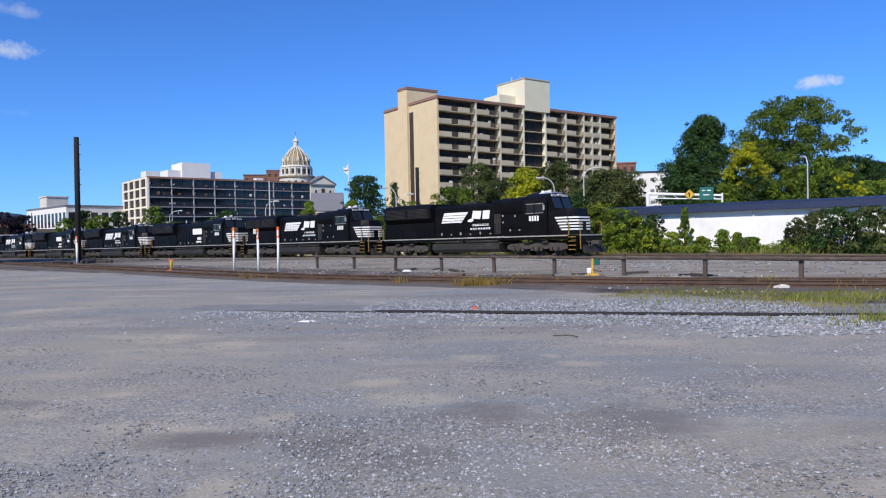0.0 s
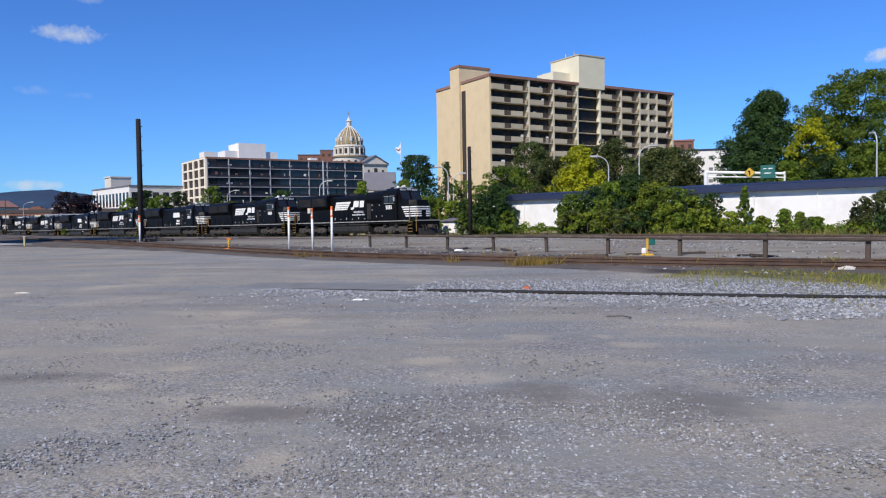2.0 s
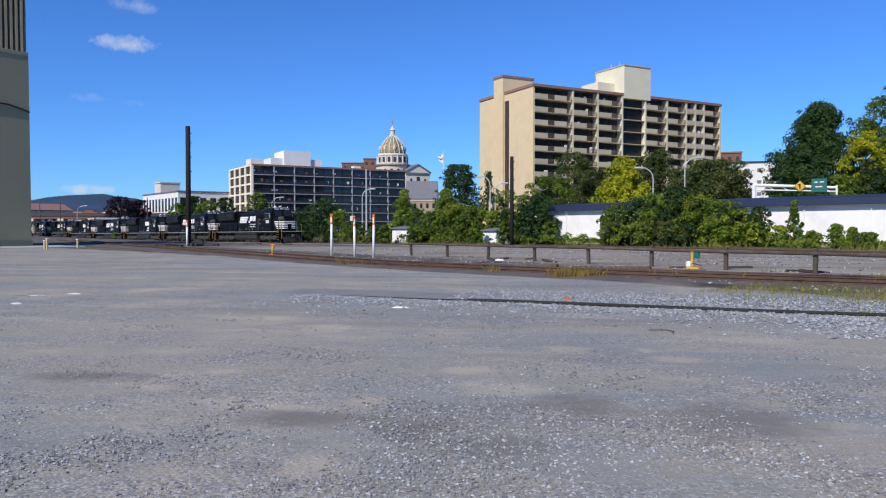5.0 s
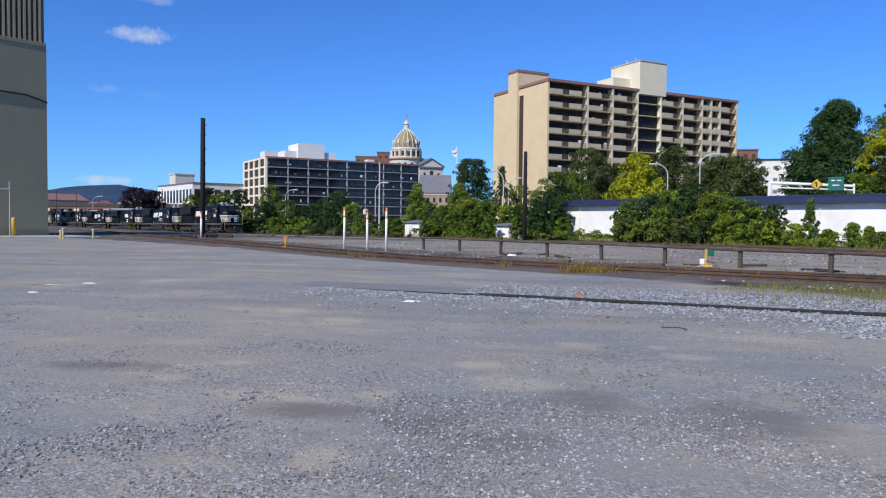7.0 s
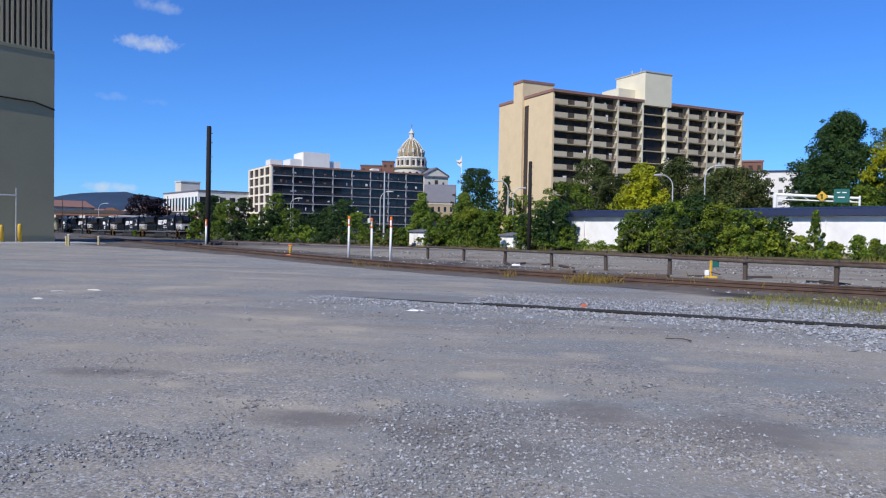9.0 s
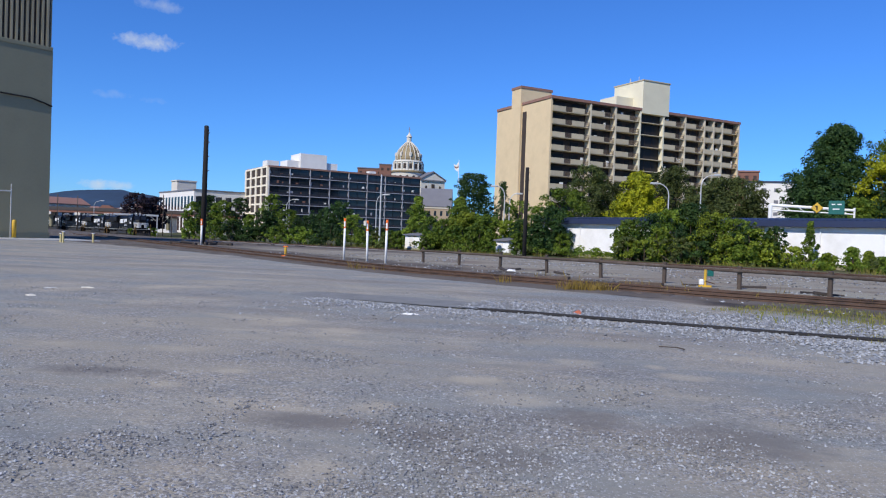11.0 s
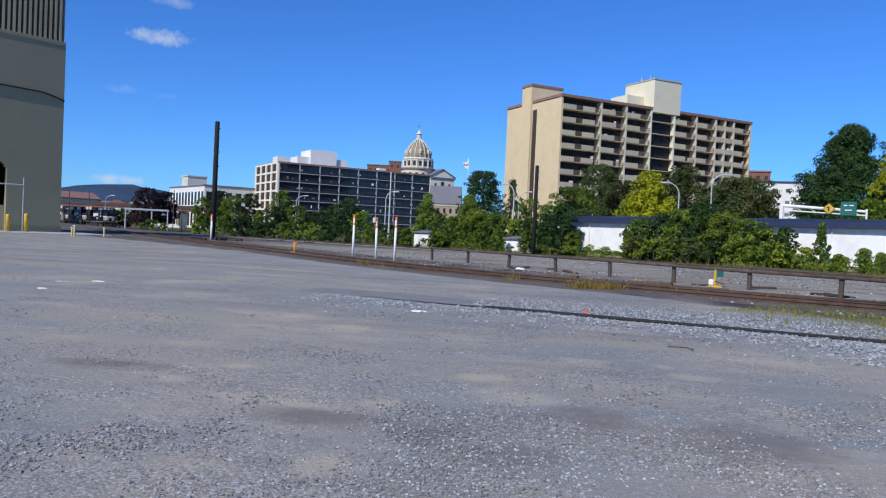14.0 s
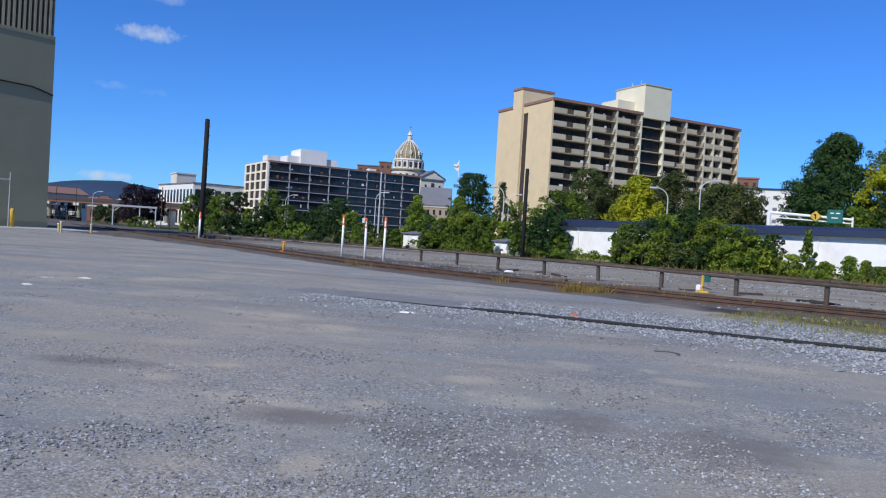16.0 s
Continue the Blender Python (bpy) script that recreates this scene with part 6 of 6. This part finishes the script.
def stones(name, pts, sizes, material, seed, label):
    rs = np.random.RandomState(seed)
    base = np.array([(1, 0, 0), (-1, 0, 0), (0, 1, 0), (0, -1, 0), (0, 0, 1), (0, 0, -1)], float)
    tri = np.array([(0, 2, 4), (2, 1, 4), (1, 3, 4), (3, 0, 4), (2, 0, 5), (1, 2, 5), (3, 1, 5), (0, 3, 5)])
    n = len(pts)
    v = base[None] * rs.uniform(0.55, 1.25, (n, 6, 1)) + rs.normal(size=(n, 6, 3)) * 0.18
    a = rs.uniform(0, 6.28, n)
    ca, sa = np.cos(a)[:, None], np.sin(a)[:, None]
    x, y = v[:, :, 0] * ca - v[:, :, 1] * sa, v[:, :, 0] * sa + v[:, :, 1] * ca
    v = np.stack([x, y, v[:, :, 2] * 0.65], 2) * sizes[:, None, None] + (pts + np.array([0, 0, 1.0]) * (sizes * 0.25)[:, None])[:, None, :]
    f = (tri[None] + (np.arange(n) * 6)[:, None, None]).reshape(-1, 3)
    ob = part(name, mesh_arrays(name, v.reshape(-1, 3), f, material))
    return tagged(ob, label, "gravel", kind="stuff")


def ground_z(x, y):
    return 0.035 * noise.noise((x * 0.21, y * 0.21, 0.3)) + 0.012 * noise.noise((x * 0.9, y * 0.9, 2.3))


def lot_points(n, seed, y0, y1, spread, thr, clump):
    rs = np.random.RandomState(seed)
    out = []
    while len(out) < n:
        y = y0 + (y1 - y0) * rs.uniform() ** 1.4
        x = rs.uniform(-spread, spread) * y - 0.12 * y
        p = Vector((x, y, 0))
        if p.dot(N) > 14.5:
            continue
        if noise.noise((x * clump, y * clump, seed)) + 0.5 * noise.noise((x * clump * 3, y * clump * 3, seed)) + 1.1 * math.exp(-((x + 0.1) / 1.5) ** 2 - ((y - 4.5) / 1.3) ** 2) > thr + 0.22 * rs.normal():
            out.append((x, y, ground_z(x, y)))
    return np.array(out)


gravel_mat = stone_material("mixed pale and dark gravel", (0.15, 0.145, 0.14), (0.23, 0.232, 0.238), (0.47, 0.475, 0.485))
ballast_mat = stone_material("bluish grey ballast", (0.19, 0.195, 0.205), (0.27, 0.28, 0.295), (0.43, 0.44, 0.46))
p = lot_points(44000, 31, 2.6, 17, 0.80, 0.36, 1.1)
stones("loose_gravel", p, np.minimum(np.random.RandomState(1).gamma(1.7, 0.0031, len(p)), 0.0125) + 0.0028, gravel_mat, 41, "loose pale and dark gravel strewn over the lot")
rs = np.random.RandomState(5)
k = 5200
t = rs.uniform(0.28, 1.25, k)
q = rs.gamma(1.6, 0.42, k)
p = np.stack([-8.6 + 13.4 * t - 0.256 * q + rs.normal(size=k) * 0.1, 15.55 - 3.55 * t - 0.966 * q, np.zeros(k)], 1)
p[:, 2] = [ground_z(a, b) for a, b, _ in p]
stones("ballast_spill", p, rs.uniform(0.012, 0.034, k), ballast_mat, 42, "pale ballast stones spilled along the sunken rail")
k = 6500
t = rs.uniform(0.5, 1.1, k)
q = rs.uniform(0.1, 3.0, k) * rs.uniform(0.5, 1, k)
p = np.stack([-8.6 + 13.4 * t + 0.256 * q, 15.55 - 3.55 * t + 0.966 * q, np.zeros(k)], 1)
p[:, 2] = [ground_z(a, b) for a, b, _ in p]
p[:, 2] += 0.03
stones("ballast_scatter", p, rs.uniform(0.010, 0.030, k), ballast_mat, 45, "bluish ballast stones behind the sunken rail")
k = 2600
p = np.stack([rs.uniform(3.6, 9.5, k), rs.uniform(9.6, 11.6, k) - 0.0, np.zeros(k)], 1)
p[:, 1] += 0.18 * (p[:, 0] - 3.6) * 0.2
p[:, 2] = [ground_z(a, b) for a, b, _ in p]
stones("ballast_heap", p, rs.uniform(0.015, 0.04, k), ballast_mat, 43, "spread of bluish white ballast stones")
p = scatter(4200, -6, 40, 16.5, 44, 33, 0.4, 0.0)
p[:, 2] += 0.03
stones("trackside_stones", p, rs.uniform(0.02, 0.06, len(p)), gravel_mat, 44, "scattered stones between siding and main line")


def rubble(name, x, y, sx, sy, h, material, label, category, seed, z=None):
    """One low, uneven lump lying on the ground."""
    bm = bmesh.new()
    bmesh.ops.create_icosphere(bm, subdivisions=2, radius=1.0)
    for v in bm.verts:
        n = 1 + 0.35 * noise.noise((v.co.x * 1.7 + seed, v.co.y * 1.7, v.co.z * 1.7))
        v.co = Vector((v.co.x * sx * n, v.co.y * sy * n, max(-0.15, v.co.z * n) * h))
    ob = part(name, bm, M[material])
    ob.matrix_basis = Matrix.Translation((x, y, ground_z(x, y) if z is None else z))
    return tagged(ob, label, category)


rubble("orange_rock", 0.52, 13.78, 0.09, 0.07, 0.09, "orange2", "broken orange brick lump by the sunken rail", "brick lump", 3)
rubble("concrete_piece", -2.4, 12.38, 0.15, 0.045, 0.025, "white", "flat white scrap on the lot", "scrap", 5)
rubble("concrete_piece", -10.35, 13.75, 0.2, 0.05, 0.02, "apron", "pale broken concrete scrap on the lot", "scrap", 6)
rubble("concrete_piece", -9.75, 14.1, 0.15, 0.04, 0.025, "stonepale", "pale broken concrete scrap on the lot", "scrap", 7)
rubble("concrete_piece", -9.6, 12.2, 0.12, 0.06, 0.03, "stonepale", "pale broken concrete scrap on the lot", "scrap", 8)
rubble("white_bag", *yard(21.4, 21.0)[:2], 0.2, 0.09, 0.08, "white", "white plastic bag beside the barrier", "bag", 9, 0.03)
rubble("pale_rock", 8.15, 17.6, 0.20, 0.12, 0.10, "stonepale", "pale rock at the edge of the siding", "rock", 10, 0.02)
stick = thing("stick", Matrix.Translation((1.63, 9.9, 0.02)) @ pose(0, 0, 0, 0, 0, -22), "dark bent stick lying on the gravel", "stick")
part("branch", rods(((-0.18, 0, 0), (0.05, 0.02, 0.012), 0.008), ((0.05, 0.02, 0.012), (0.16, -0.01, 0.0), 0.008), ((0.13, 0, 0.0), (0.15, -0.08, 0.0), 0.007), seg=6), M["timber"], stick)
rng = random.Random(8)
for i in range(12):
    w, n = rng.choice(((rng.uniform(9, 24), rng.uniform(21.2, 23.5)), (rng.uniform(52, 64), rng.uniform(24, 34))))
    q = yard(w, n)
    o = part("scrap_timber", B((-rng.uniform(0.2, 0.6), rng.uniform(0.2, 0.6), -0.08, 0.08, -0.02, rng.uniform(0.05, 0.1)), bevel=0.02), M["debris"])
    o.matrix_basis = Matrix.Translation((q.x, q.y, 0.0)) @ pose(0, 0, 0, 0, rng.uniform(-6, 6), rng.uniform(0, 180))
    tagged(o, "dark rotten timber lying by the tracks", "timber", "scrap timbers")
for az, d, a, ln in ((-28.6, 57.5, 20, 0.7), (-27.9, 58.4, -30, 0.9), (-26.4, 58.0, 70, 0.6), (-25.9, 59.5, 10, 0.8), (-28.2, 56.6, 50, 0.5), (-25.2, 58.8, -15, 0.5)):
    x, y, _ = polar(az, d)
    o = part("scrap_timber", B((-ln, ln, -0.12, 0.12, -0.03, 0.2), (-0.6 * ln, 0.5 * ln, -0.3, -0.1, -0.03, 0.12), bevel=0.03), M["debris"])
    o.matrix_basis = Matrix.Translation((x, y, fall(x, y) + 0.02)) @ pose(0, 0, 0, 0, 4, a)
    tagged(o, "dark rotten timbers heaped beside the pole", "timber", "scrap timbers")
for w, n, a, ln in ((8.6, 19.6, 12, 0.9), (10.4, 20.2, -8, 1.1), (12.3, 19.9, 30, 0.7), (14.6, 20.4, 4, 0.8), (6.8, 20.9, -20, 0.9), (17.5, 19.3, 15, 0.6)):
    q = yard(w, n)
    o = part("loose_sleeper", B((-ln, ln, -0.11, 0.11, -0.03, 0.09), bevel=0.02), M["tie"])
    o.matrix_basis = Matrix.Translation((q.x, q.y, 0.0)) @ pose(0, 0, 0, 0, 2, TRACK_ANGLE + a)
    tagged(o, "brown weathered sleeper lying beside the siding", "sleeper", "loose sleepers")
kerb = thing("concrete_slab", Matrix.Identity(4), "broken pale concrete slab edge with tan rubble beside it", "slab")
slab = bmesh.new()
rim = [(-2.95, 3.12), (-2.43, 2.91), (-2.24, 2.88), (-1.87, 2.70), (-1.63, 2.56), (-1.45, 2.36), (-1.62, 2.22), (-2.0, 2.48), (-2.35, 2.58), (-2.9, 2.75)]
low = [slab.verts.new((x, y, -0.05)) for x, y in rim]
top = [slab.verts.new((x + 0.01 * noise.noise((x * 9, y * 9, 0)), y, 0.035 + 0.012 * noise.noise((x * 5, y * 5, 1)))) for x, y in rim]
slab.faces.new(top)
for i in range(len(rim)):
    j = (i + 1) % len(rim)
    slab.faces.new((low[i], low[j], top[j], top[i]))
bmesh.ops.recalc_face_normals(slab, faces=slab.faces)
part("slab", slab, M["apron"], kerb)
rr = np.random.RandomState(77)
p = np.stack([rr.uniform(-2.6, -1.8, 260), np.zeros(260), np.full(260, 0.03)], 1)
p[:, 1] = 2.56 - 0.42 * (p[:, 0] + 2.1) - rr.uniform(0.05, 0.32, 260)
stones("rubble_strip", p, rr.uniform(0.008, 0.022, 260), M["straw"], 46, "tan rubble beside the slab")
twig = thing("stick", Matrix.Translation((-1.57, 2.67, 0.02)) @ pose(0, 0, 0, 0, 0, -33), "dark straight stick on the gravel", "stick")
part("branch", rods(((-0.17, 0, 0), (0.17, 0, 0.01), 0.008, 0.011), seg=6), M["debris"], twig)
flag = thing("flagpole", Matrix.Translation(polar(-7.55, 330)), "tall white flagpole with a small flag", "flagpole")
part("mast", lathe([(0.22, 0), (0.12, 37.5)], 10), M["white"], flag)
part("flag", prism([(0.1, 33.0), (-0.6, 32.0), (-1.9, 33.2), (-2.4, 35.4), (-1.2, 35.0), (0.1, 36.9)], -0.06, 0.06, "y"), M["plaster"], flag, "pale striped flag")
part("flag_stripe", prism([(0.1, 34.2), (-1.0, 33.4), (-2.1, 34.0), (-2.1, 34.5), (-1.0, 34.0), (0.1, 34.9)], -0.08, 0.08, "y"), M["brick"], flag)


def motions():
    for i, loco in enumerate(LOCOS):
        walk(loco, [(k * 1.0, loco_pose(i, k * 1.0)) for k in range(17)])
    # wheels of the two nearest engines roll without slipping
    turn = math.degrees(TRAIN_SPEED / 0.53)
    for loco in LOCOS[:2]:
        for w in [c for c in loco.children if c.name.startswith("wheelset")]:
            x = w.location.x
            steps = int(16.0 * FPS / 2)
            walk(w, [(k * 2 / FPS, pose(x, 0, 0.53, 0, -turn * k * 2 / FPS, 0)) for k in range(steps + 1)])


motions()
